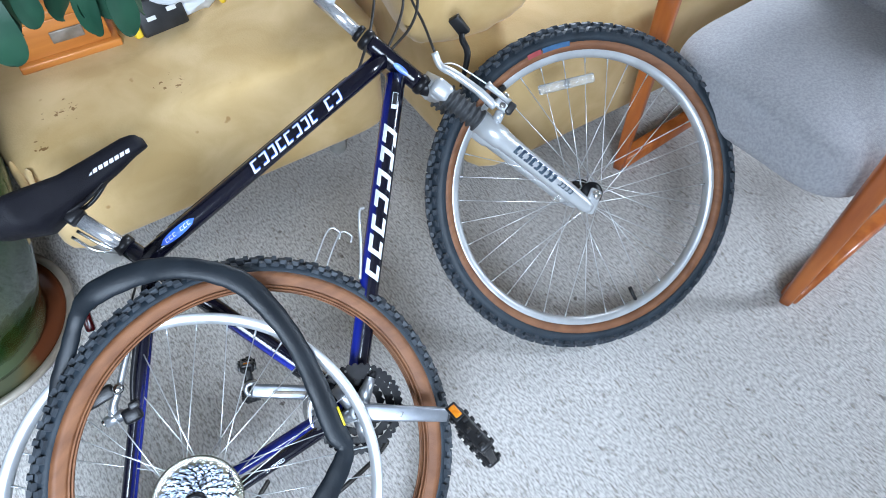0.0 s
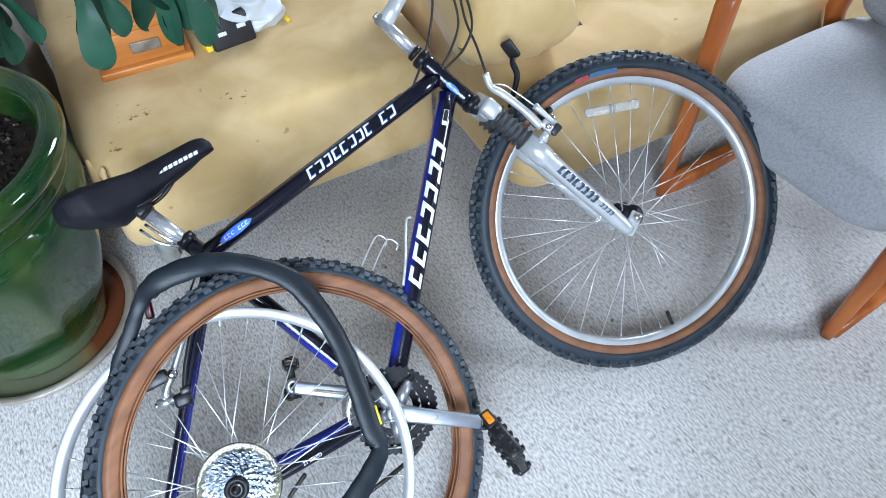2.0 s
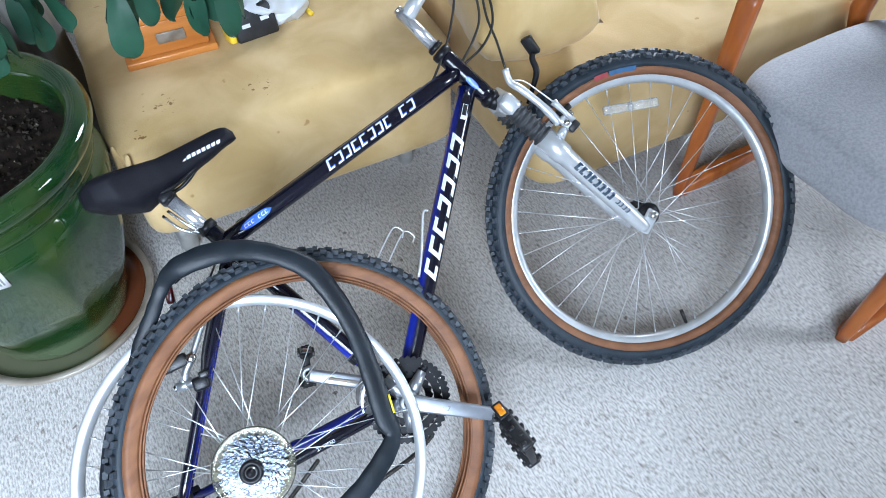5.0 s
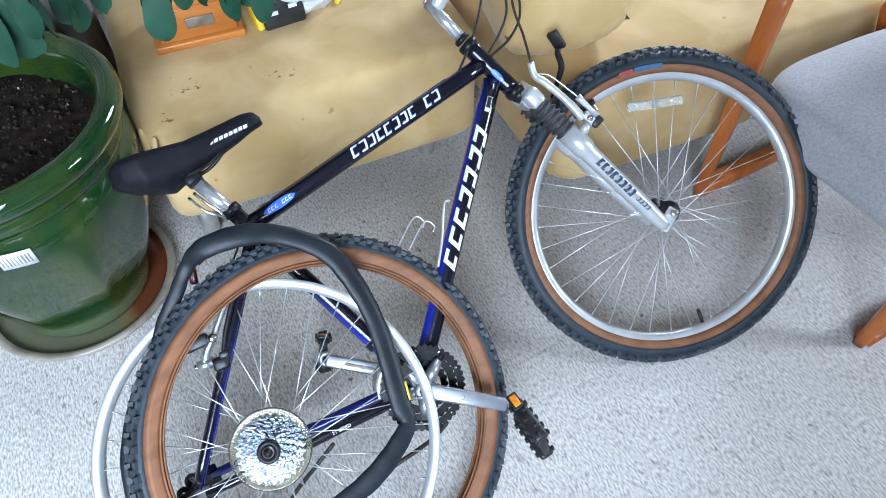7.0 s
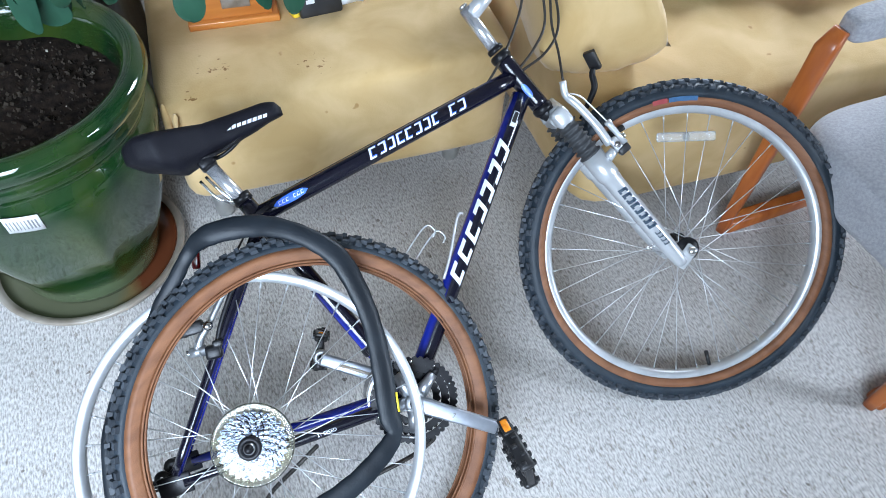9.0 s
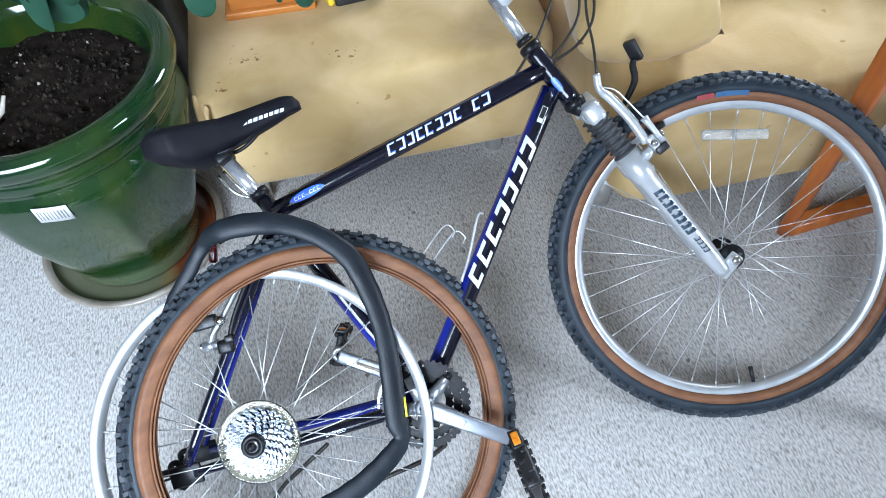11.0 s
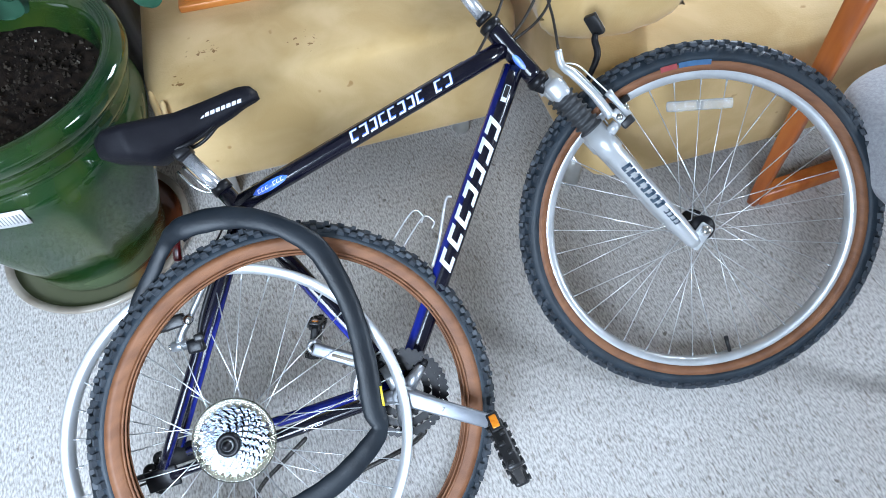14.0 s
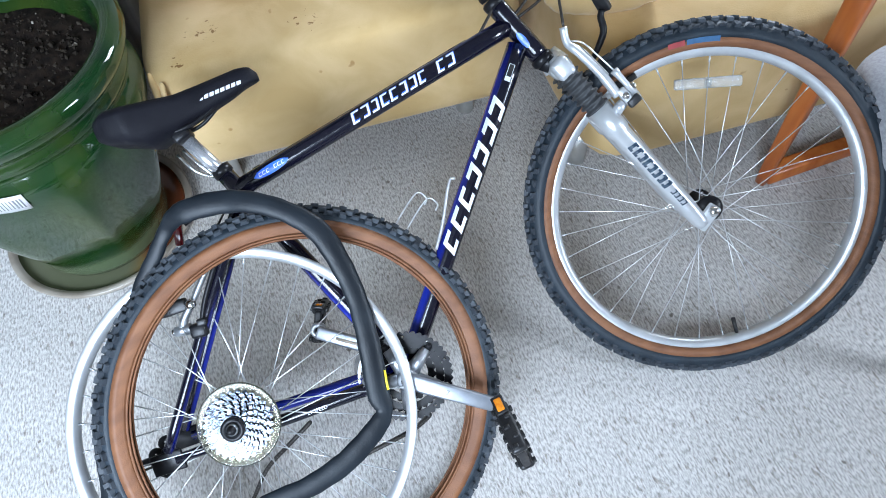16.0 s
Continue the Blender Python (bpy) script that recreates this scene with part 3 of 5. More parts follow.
def soil():
    rnd = random.Random(11)
    verts, faces = [(POT[0], POT[1], 0.455)], []
    rings, segs = 26, 72
    for i in range(1, rings + 1):
        for s in range(segs):
            r = 0.2115 * i / rings
            w = 2 * math.pi * s / segs
            x, y = r * math.cos(w), r * math.sin(w)
            z = 0.455 + 0.012 * noise.noise(V(x * 14, y * 14, 2)) + 0.008 * noise.noise(V(x * 50, y * 50, 5))
            verts.append((POT[0] + x, POT[1] + y, z))
    for s in range(segs):
        faces.append((0, 1 + s, 1 + (s + 1) % segs))
    for i in range(rings - 1):
        for s in range(segs):
            t = (s + 1) % segs
            a = 1 + i * segs
            faces.append((a + s, a + segs + s, a + segs + t, a + t))
    ob = part("soil", mesh_of("soil", verts, faces), SOIL)
    tagged(ob, "dark crumbly potting soil in the pot", "soil", "", "stuff")
    for name, count, size, material, label in (("soil_crumbs", 700, 0.0055, CRUMB, "loose crumbs of dark soil"), ("perlite", 28, 0.0042, PERL, "pale specks of perlite on the soil")):
        vs, fs = [], []
        for _ in range(count):
            r, w = 0.2 * math.sqrt(rnd.random()), rnd.random() * 6.283
            x, y = r * math.cos(w), r * math.sin(w)
            z = 0.457 + 0.012 * noise.noise(V(x * 14, y * 14, 2)) + 0.008 * noise.noise(V(x * 50, y * 50, 5))
            k = size * (0.35 + rnd.random() ** 2)
            b = len(vs)
            q = Euler((rnd.random() * 6, rnd.random() * 6, rnd.random() * 6)).to_matrix()
            for d in ((1, 0, 0), (-0.8, 0, 0), (0, 1, 0), (0, -0.7, 0), (0, 0, 0.8), (0, 0, -0.8)):
                vs.append(V(POT[0] + x, POT[1] + y, z) + q @ (V(d) * k))
            fs += [(b + i, b + j, b + c) if (n % 2) else (b + j, b + i, b + c) for n, (i, j, c) in enumerate(((0, 2, 4), (2, 1, 4), (1, 3, 4), (3, 0, 4), (2, 0, 5), (1, 2, 5), (3, 1, 5), (0, 3, 5)))]
        part(name, mesh_of(name, vs, fs, False), material, ob, label)["kind"] = "stuff"


soil()


def leaf_mesh(length, width, curl, seed):
    """An obovate leaf blade with thickness, midrib fold and a short stalk, from its base along +x."""
    rnd = random.Random(seed)
    nu, nv = 14, 8
    verts, faces = [], []
    for side in (1, -1):
        for i in range(nu + 1):
            t = math.sin(math.pi / 2 * i / nu)
            w = width / 2 * max(0.02, 1.16 * (0.05 + t ** 1.35) * math.sqrt(max(0.0, 1 - t ** 5)))
            for j in range(nv + 1):
                s = 2 * j / nv - 1
                x = length * t
                z = -curl * length * t * t + 0.16 * abs(s) * w + 0.004 * math.sin(t * 9 + seed) * s
                verts.append((x, s * w, z + side * 0.0006))
    n1 = (nu + 1) * (nv + 1)
    for side in (0, 1):
        for i in range(nu):
            for j in range(nv):
                a = side * n1 + i * (nv + 1) + j
                q = (a, a + 1, a + nv + 2, a + nv + 1)
                faces.append(q[::-1] if side == 0 else q)
    return mesh_of("leaf", verts, faces)


def house_plant():
    ob = thing("house_plant", (*POT, 0.41), "house plant with large dark green obovate leaves growing in the pot", "plant")
    base = V(*POT, 0.40)
    trunk = spline([base + V(-0.10, 0.02, 0), base + V(-0.09, 0.02, 0.15), base + V(-0.05, 0.0, 0.33), base + V(-0.02, -0.01, 0.55), base + V(0.02, -0.01, 0.85)], 6)
    hose("trunk", trunk, [0.017 - 0.009 * i / len(trunk) for i in range(len(trunk))], BARK, ob)
    twig = [base + V(-0.10, -0.06, 0.060), base + V(-0.075, -0.075, 0.070), base + V(-0.05, -0.06, 0.085), base + V(-0.035, -0.05, 0.11)]
    hose("dry_twig", twig, [0.007, 0.006, 0.005, 0.003], PERL, ob, 8, "dry pale broken twig")
    meshes = [leaf_mesh(0.122, 0.056, c, k) for k, c in enumerate((0.18, 0.3, 0.42, 0.25))]
    for me in meshes:
        me.materials.append(LEAF)
    rnd = random.Random(7)
    tips = ROSETTES
    for tip in tips:
        tip = V(tip)
        start = trunk[-8] if tip.z > 0.9 else trunk[-14]
        mid = (start + tip) / 2 + V(0, 0, 0.06)
        hose("branch", spline([start, mid, tip], 6), [0.007 - 0.0003 * i for i in range(13)], BARK, ob, 8)
        turn = rnd.random() * 6.28
        for i in range(8):
            w = turn + i * 2.4
            droop = radians(30 + 50 * ((i * 37) % 10) / 10)
            d = V(math.cos(w) * math.cos(droop), math.sin(w) * math.cos(droop), -math.sin(droop))
            s = 0.8 + 0.35 * rnd.random()
            lo = part("leaf", meshes[i % 4], None, ob)
            x = d
            y = V(0, 0, 1).cross(x).normalized()
            z = x.cross(y)
            m = Matrix(((x.x, y.x, z.x, tip.x + x.x * 0.012), (x.y, y.y, z.y, tip.y + x.y * 0.012), (x.z, y.z, z.z, tip.z + x.z * 0.012), (0, 0, 0, 1)))
            lo.matrix_parent_inverse = world_of(ob).inverted()
            lo.matrix_basis = m @ Matrix.Diagonal((s, s, s, 1)) @ pose(0, 0, 0, rnd.uniform(-25, 25), 0, 0)


ROSETTES = [(-0.20, 1.02, 0.83), (-0.06, 0.98, 0.84), (0.055, 0.955, 0.83), (-0.27, 0.93, 0.87), (-0.02, 1.10, 0.90), (0.14, 1.02, 0.90)]
house_plant()


# ---- things on the sofa ----
def wooden_box():
    ob = thing("wooden_box", (-0.015, 1.40, 0.405), "varnished orange-brown wooden box with a small metal name plate holder", "box")
    m = pose(-0.015, 1.415, 0.405, 0, 0, -2)
    box_part("base", (0.20, 0.15, 0.018), m @ Matrix.Translation((0, 0, 0.009)), BOXW, ob, 0.004)
    box_part("body", (0.172, 0.125, 0.075), m @ Matrix.Translation((0, 0, 0.055)), BOXW, ob, 0.003)
    box_part("lid", (0.186, 0.138, 0.022), m @ Matrix.Translation((0, 0, 0.104)), BOXW, ob, 0.006)
    box_part("plate", (0.062, 0.004, 0.026), m @ Matrix.Translation((0.01, -0.0645, 0.055)), PLATE, ob, 0.002, "dull metal plate")


def plastic_bag():
    ob = thing("plastic_bag", (0.2, 1.40, 0.405), "crumpled white plastic bag holding a black and yellow pack", "bag")
    bm = cushion((0.19, 0.19, 0.12), pose(0.222, 1.430, 0.460), 0.2, 9, 30, power=3, wrinkle=0.20)
    part("bag", bm, BAG, ob)
    box_part("pack", (0.100, 0.05, 0.074), pose(0.172, 1.350, 0.446, -20, 0, 6), BLACKP, ob, 0.006, "black box")
    box_part("yellow_panel", (0.016, 0.054, 0.078), pose(0.114, 1.356, 0.447, -20, 0, 6), YELLOW, ob, 0.004, "yellow printed panel")
    for k, dx in enumerate((-0.02, 0.025)):
        box_part("print", (0.020, 0.003, 0.009), pose(0.172 + dx, 1.3245, 0.451 + 0.010 * k, -20, 0, 6), LABELW, ob, 0.0005, "small white print")


def small_pencil():
    ob = thing("pencil", (0.315, 1.40, 0.405), "thin dark pencil with a yellow end lying on the sofa", "pencil")
    hose("shaft", [(0.295, 1.46, 0.412), (0.312, 1.385, 0.412)], 0.004, BLACKP, ob, 8)
    hose("tip", [(0.312, 1.385, 0.412), (0.316, 1.365, 0.412)], 0.006, YELLOW, ob, 8, "yellow end")


wooden_box()
plastic_bag()
small_pencil()


# ---- wheels ----
def wheel_matrix(c, n):
    return frame_at(c, n, (1, 0, 0))


def tyre_profile(bead=0.2795, out=0.329, half=0.024, gap=0.011):
    """Outside from one bead over the crown to the other: radius, height."""
    return [(bead, -gap), (bead + 0.008, -half * 0.72), (bead + 0.018, -half * 0.98), (bead + 0.028, -half * 1.0), (bead + 0.037, -half * 0.86),
            (bead + 0.044, -half * 0.58), (out, 0), (bead + 0.044, half * 0.58), (bead + 0.037, half * 0.86), (bead + 0.028, half * 1.0),
            (bead + 0.018, half * 0.98), (bead + 0.008, half * 0.72), (bead, gap)]


def shell(profile, a, b, thick):
    """A closed strip of the profile from a to b with an inner face."""
    outer = profile[a:b + 1]
    mid = sum(r for r, _ in profile) / len(profile)
    inner = []
    for r, h in outer:
        d = Vector((r - (mid - 0.004), h))
        d = d.normalized() * thick
        inner.append((r - d.x, h - d.y))
    return outer + inner[::-1]


def tread_knobs(m, rows=88, base=0.3285, half=0.024, height=0.0052, edge=0.0185):
    verts, faces = [], []
    lay = [(0.0, 0.0052, 0.0062, 0.0), (0.0095, 0.0042, 0.0068, 0.5), (-0.0095, 0.0042, 0.0068, 0.5), (edge, 0.0042, 0.0058, 0.0), (-edge, 0.0042, 0.0058, 0.0)]
    for s in range(rows):
        for k, (h, hw, hl, ph) in enumerate(lay):
            w = 2 * math.pi * (s + ph) / rows
            slope = (h / half) ** 2
            r = base - 0.0150 * slope
            tilt = math.atan2(h, half) * 1.35
            rad = V(math.cos(w), math.sin(w), 0)
            tan = V(-math.sin(w), math.cos(w), 0)
            outd = (rad * math.cos(tilt) + V(0, 0, 1) * math.sin(tilt))
            side = (V(0, 0, 1) * math.cos(tilt) - rad * math.sin(tilt))
            if k == 0 and s % 2:
                hw, hl = 0.0075, 0.0042
            if k > 2 and s % 2:
                hw, hl = hw * 0.62, hl * 1.1
            c = rad * r + V(0, 0, h)
            skew = 0.25 if s % 2 else -0.15
            b = len(verts)
            for lift, sc in ((-0.003, 1.12), (height, 0.84)):
                for a1, a2 in ((-1, -1), (1, -1), (1, 1), (-1, 1)):
                    verts.append(m @ (c + outd * lift + side * (a1 * hw * sc) + tan * ((a2 + skew * a1) * hl * sc)))
            faces += [(b + 4, b + 5, b + 6, b + 7)] + [(b + i, b + (i + 1) % 4, b + 4 + (i + 1) % 4, b + 4 + i) for i in range(4)]
    return mesh_of("tread", verts, faces, False)


def add_tyre(m, parent, bead=0.2795, edge=0.0205, ridge=False, grow=0.0, half=0.024, split=2):
    p = tyre_profile(bead, 0.329 + grow, half, min(0.011, half * 0.55))
    for a, b in ((0, split), (12 - split, 12)):
        spun("sidewall", shell(p, a, b, 0.002), m, GUM, parent, 120, "tan gum sidewall", True)
    spun("casing", shell(p, split, 12 - split, 0.0025), m, RUBBER, parent, 120, "", True)
    if ridge:
        for s in (1, -1):
            z = s * min(0.011, half * 0.55)
            for r, h in ((bead - 0.0012, 0.0), (bead + 0.0030, 0.0042)):
                w = 0.0019
                prof = [(r + w * math.cos(q), z + s * h + w * math.sin(q)) for q in [2 * math.pi * k / 8 for k in range(8)]]
                spun("bead", prof, m, GUM, parent, 120, "pale tan bead ridge", True)
    part("tread", tread_knobs(m, edge=edge, base=0.3285 + grow, half=half), TREADR, parent, "black knobbly tread")["kind"] = "stuff"


def add_rim(m, parent):
    prof = [(0.2855, 0.0125), (0.2835, 0.0132), (0.2735, 0.0128), (0.2685, 0.0070), (0.2675, 0.0), (0.2685, -0.0070), (0.2735, -0.0128), (0.2835, -0.0132), (0.2855, -0.0125),
            (0.2850, -0.0108), (0.2780, -0.0105), (0.2745, -0.0050), (0.2745, 0.0050), (0.2780, 0.0105), (0.2850, 0.0108)]
    return spun("rim", prof, m, RIMAL, parent, 128, "silver alloy rim", True)


def add_spokes(m, parent, count=36, flange=0.021, halfw=0.032, turn=0.0, dish=0.0):
    for i in range(count):
        side = -1 if i % 2 else 1
        way = 1 if (i // 2) % 2 else -1
        w = turn + 2 * math.pi * i / count
        h = w - way * radians(62)
        a = V(flange * math.cos(h), flange * math.sin(h), side * halfw + dish)
        b = V(0.2682 * math.cos(w), 0.2682 * math.sin(w), side * 0.002)
        hose("spoke", [m @ a, m @ b], 0.00095, STEEL, parent, 6)
        d = (a - b).normalized()
        hose("nipple", [m @ b, m @ (b + d * 0.011)], 0.0017, RIMAL, parent, 6)


def add_hub(m, parent, black=False, halfw=0.032, flange=0.024):
    prof = [(0.0, -0.05), (0.005, -0.05), (0.005, -halfw - 0.008), (0.013, -halfw - 0.007), (flange - 0.004, -halfw - 0.0025), (flange, -halfw - 0.001), (flange, -halfw + 0.001), (0.014, -halfw + 0.005),
            (0.011, 0.0), (0.014, halfw - 0.005), (flange, halfw - 0.001), (flange, halfw + 0.001), (flange - 0.004, halfw + 0.0025), (0.013, halfw + 0.007), (0.005, halfw + 0.008), (0.005, 0.05), (0.0, 0.05)]
    return spun("hub", prof, m, BLACKM if black else ALLOY, parent, 32)


def ring_band(m, r0, r1, h, a0, a1, n=24):
    """A flat arc lying on a sidewall."""
    verts, faces = [], []
    for i in range(n + 1):
        w = a0 + (a1 - a0) * i / n
        for r, hh in ((r0, h[0]), (r1, h[1])):
            verts.append(m @ V(r * math.cos(w), r * math.sin(w), hh))
    for i in range(n):
        faces.append((2 * i, 2 * i + 1, 2 * i + 3, 2 * i + 2))
    return mesh_of("band", verts, faces)


# ---- bicycle ----
BN = V(-0.0636, -0.6242, 0.7787).normalized()
FN = V(-0.25, -0.699, 0.67).normalized()
FC = V(0.745, 0.583, 0.259) - 0.012 * FN
BB, HEAD, SEAT = V(0.136, 0.479, 0.165), V(0.462, 0.885, 0.517), V(-0.059, 0.784, 0.393)
DOWN, HTOP, HBOT = V(0.464, 0.856, 0.492), V(0.443, 0.913, 0.538), V(0.497, 0.834, 0.478)
DROP_R, DROP_L = V(-0.291, 0.432, 0.177), V(-0.293, 0.507, 0.080)
bike = thing("bicycle", (0.2, 0.6, 0), "dark blue and black mountain bike without rear wheel, leaning back", "bicycle")


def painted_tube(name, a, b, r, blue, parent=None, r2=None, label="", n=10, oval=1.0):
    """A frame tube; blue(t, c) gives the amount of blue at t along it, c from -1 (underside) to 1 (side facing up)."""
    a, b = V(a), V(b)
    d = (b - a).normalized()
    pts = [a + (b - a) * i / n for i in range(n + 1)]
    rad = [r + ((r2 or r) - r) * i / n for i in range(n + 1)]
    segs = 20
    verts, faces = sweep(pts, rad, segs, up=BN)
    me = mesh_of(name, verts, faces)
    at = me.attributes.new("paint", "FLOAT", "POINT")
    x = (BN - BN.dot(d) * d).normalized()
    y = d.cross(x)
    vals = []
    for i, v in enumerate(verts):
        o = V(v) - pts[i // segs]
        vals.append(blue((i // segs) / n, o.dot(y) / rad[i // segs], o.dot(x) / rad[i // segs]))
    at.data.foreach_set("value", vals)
    return part(name, me, PAINT, parent or bike, label)


def clamp01(v):
    return max(0.0, min(1.0, v))


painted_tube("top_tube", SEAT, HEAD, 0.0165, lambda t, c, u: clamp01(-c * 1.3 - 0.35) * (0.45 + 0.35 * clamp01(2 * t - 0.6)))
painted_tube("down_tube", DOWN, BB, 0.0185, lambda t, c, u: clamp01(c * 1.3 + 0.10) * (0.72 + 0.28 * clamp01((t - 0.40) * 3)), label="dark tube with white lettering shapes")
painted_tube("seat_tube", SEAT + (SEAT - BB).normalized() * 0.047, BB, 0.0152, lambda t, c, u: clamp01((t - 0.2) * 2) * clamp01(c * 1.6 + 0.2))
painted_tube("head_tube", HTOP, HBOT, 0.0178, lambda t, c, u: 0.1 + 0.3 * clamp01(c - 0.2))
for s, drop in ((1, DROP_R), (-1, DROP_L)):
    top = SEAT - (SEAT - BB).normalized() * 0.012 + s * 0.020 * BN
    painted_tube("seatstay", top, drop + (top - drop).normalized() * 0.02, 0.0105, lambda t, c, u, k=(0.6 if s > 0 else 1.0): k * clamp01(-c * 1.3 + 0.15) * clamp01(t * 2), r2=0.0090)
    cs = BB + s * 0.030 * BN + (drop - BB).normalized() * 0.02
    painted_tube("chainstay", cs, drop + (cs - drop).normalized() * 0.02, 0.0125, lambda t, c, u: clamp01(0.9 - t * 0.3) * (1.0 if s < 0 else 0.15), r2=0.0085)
    d1 = (BB - drop).normalized()
    m = frame_at(drop, BN, d1)
    box_part("dropout", (0.055, 0.036, 0.006), m @ Matrix.Translation((0.006, 0, 0)), BLACKM, bike, 0.0025)
# bottom bracket shell
m = frame_at(BB, BN)
spun("bottom_bracket", [(0.0, -0.036), (0.012, -0.036), (0.0205, -0.034), (0.0205, 0.034), (0.012, 0.036), (0.0, 0.036)], m, BLACKM, bike, 24)
# bridge of the seatstays
hose("stay_bridge", [SEAT + (DROP_R - SEAT) * 0.22 + 0.0 * BN, SEAT + (DROP_L - SEAT) * 0.22], 0.006, BLACKM, bike)
# headset rings
ha = (HTOP - HBOT).normalized()
for c, r in ((HTOP + ha * 0.006, 0.0200), (HBOT - ha * 0.006, 0.0200)):
    spun("headset_cup", [(0.0, -0.009), (r - 0.003, -0.009), (r, -0.005), (r, 0.004), (r - 0.004, 0.008), (0.0, 0.008)], frame_at(c, ha), BLACKM, bike, 28)
STEMTOP, CLAMP = V(0.3935, 0.993, 0.598), V(0.454, 1.017, 0.622)
spun("lock_nut", [(0.0, -0.005), (0.0165, -0.005), (0.0172, 0.0), (0.0160, 0.005), (0.0, 0.005)], frame_at(HTOP + ha * 0.022, ha), BLACKM, bike, 8)
hose("stem", [HTOP + ha * 0.02, STEMTOP + ha * 0.004], 0.0118, POLISH, bike, 20, "polished quill stem")
hose("stem_arm", [STEMTOP - ha * 0.012, CLAMP], [0.0150, 0.0135], FORKSIL, bike, 16, "silver stem extension")
spun("stem_bolt", [(0.0, 0.0), (0.009, 0.0), (0.009, 0.005), (0.007, 0.006), (0.0, 0.006)], frame_at(STEMTOP + ha * 0.006, ha), CHROME, bike, 12)


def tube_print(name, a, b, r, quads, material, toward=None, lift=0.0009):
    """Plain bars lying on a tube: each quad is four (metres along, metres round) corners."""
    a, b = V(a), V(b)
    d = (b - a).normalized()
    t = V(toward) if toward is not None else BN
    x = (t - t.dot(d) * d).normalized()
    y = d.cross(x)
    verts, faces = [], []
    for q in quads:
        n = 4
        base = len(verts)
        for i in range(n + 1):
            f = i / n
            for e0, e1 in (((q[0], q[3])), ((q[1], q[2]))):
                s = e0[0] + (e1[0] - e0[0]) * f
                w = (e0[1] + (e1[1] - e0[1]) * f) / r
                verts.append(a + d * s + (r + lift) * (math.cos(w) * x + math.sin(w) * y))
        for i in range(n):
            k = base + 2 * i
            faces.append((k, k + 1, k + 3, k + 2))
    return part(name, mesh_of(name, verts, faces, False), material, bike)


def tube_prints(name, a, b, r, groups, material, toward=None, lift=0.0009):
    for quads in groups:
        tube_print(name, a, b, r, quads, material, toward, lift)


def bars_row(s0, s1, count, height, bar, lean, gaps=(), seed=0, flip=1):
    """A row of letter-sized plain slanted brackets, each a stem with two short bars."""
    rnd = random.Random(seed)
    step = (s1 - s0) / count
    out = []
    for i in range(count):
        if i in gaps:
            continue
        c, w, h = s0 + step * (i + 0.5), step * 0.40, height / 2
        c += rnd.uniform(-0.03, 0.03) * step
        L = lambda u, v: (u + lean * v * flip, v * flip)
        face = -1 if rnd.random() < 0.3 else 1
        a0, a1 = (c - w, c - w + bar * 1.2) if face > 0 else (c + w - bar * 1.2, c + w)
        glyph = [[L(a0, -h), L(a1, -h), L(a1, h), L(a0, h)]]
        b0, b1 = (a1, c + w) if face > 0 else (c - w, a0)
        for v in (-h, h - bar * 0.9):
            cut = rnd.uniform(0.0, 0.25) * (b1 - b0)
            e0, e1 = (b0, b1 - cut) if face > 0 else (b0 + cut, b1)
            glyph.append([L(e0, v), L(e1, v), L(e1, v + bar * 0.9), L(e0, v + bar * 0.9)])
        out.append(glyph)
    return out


dt_len = (BB - DOWN).length
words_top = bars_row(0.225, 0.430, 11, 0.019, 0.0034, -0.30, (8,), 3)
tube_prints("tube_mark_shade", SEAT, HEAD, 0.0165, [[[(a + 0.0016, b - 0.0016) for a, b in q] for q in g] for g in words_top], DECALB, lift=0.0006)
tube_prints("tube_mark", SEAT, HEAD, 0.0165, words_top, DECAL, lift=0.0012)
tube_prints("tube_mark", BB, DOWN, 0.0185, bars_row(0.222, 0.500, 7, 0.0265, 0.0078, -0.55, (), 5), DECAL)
oval = [[(0.034 + 0.068 * i / 8, -0.0078 * math.sqrt(max(0, 1 - (2 * i / 8 - 1) ** 2))), (0.034 + 0.068 * (i + 1) / 8, -0.0078 * math.sqrt(max(0, 1 - (2 * (i + 1) / 8 - 1) ** 2))),
         (0.034 + 0.068 * (i + 1) / 8, 0.0078 * math.sqrt(max(0, 1 - (2 * (i + 1) / 8 - 1) ** 2))), (0.034 + 0.068 * i / 8, 0.0078 * math.sqrt(max(0, 1 - (2 * i / 8 - 1) ** 2)))] for i in range(8)]
tube_print("oval_badge", SEAT, HEAD, 0.0165, oval, DECALB)
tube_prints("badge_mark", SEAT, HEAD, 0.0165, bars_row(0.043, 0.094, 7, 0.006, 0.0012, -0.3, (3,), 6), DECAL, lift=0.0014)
tube_print("small_plate", BB, DOWN, 0.0185, [[(dt_len - 0.066, -0.0048), (dt_len - 0.036, -0.0048), (dt_len - 0.036, 0.0048), (dt_len - 0.066, 0.0048)]], DECAL)
tube_print("small_plate_panel", BB, DOWN, 0.0185, [[(dt_len - 0.058, -0.0038), (dt_len - 0.037, -0.0038), (dt_len - 0.037, 0.0038), (dt_len - 0.058, 0.0038)]], BLACKP, lift=0.0014)
tube_print("head_badge", HBOT, HTOP, 0.0178, [[(0.022 + (a - 0.034) * 0.5, b * 0.75 - 0.008) for a, b in q] for q in oval], DECALB)


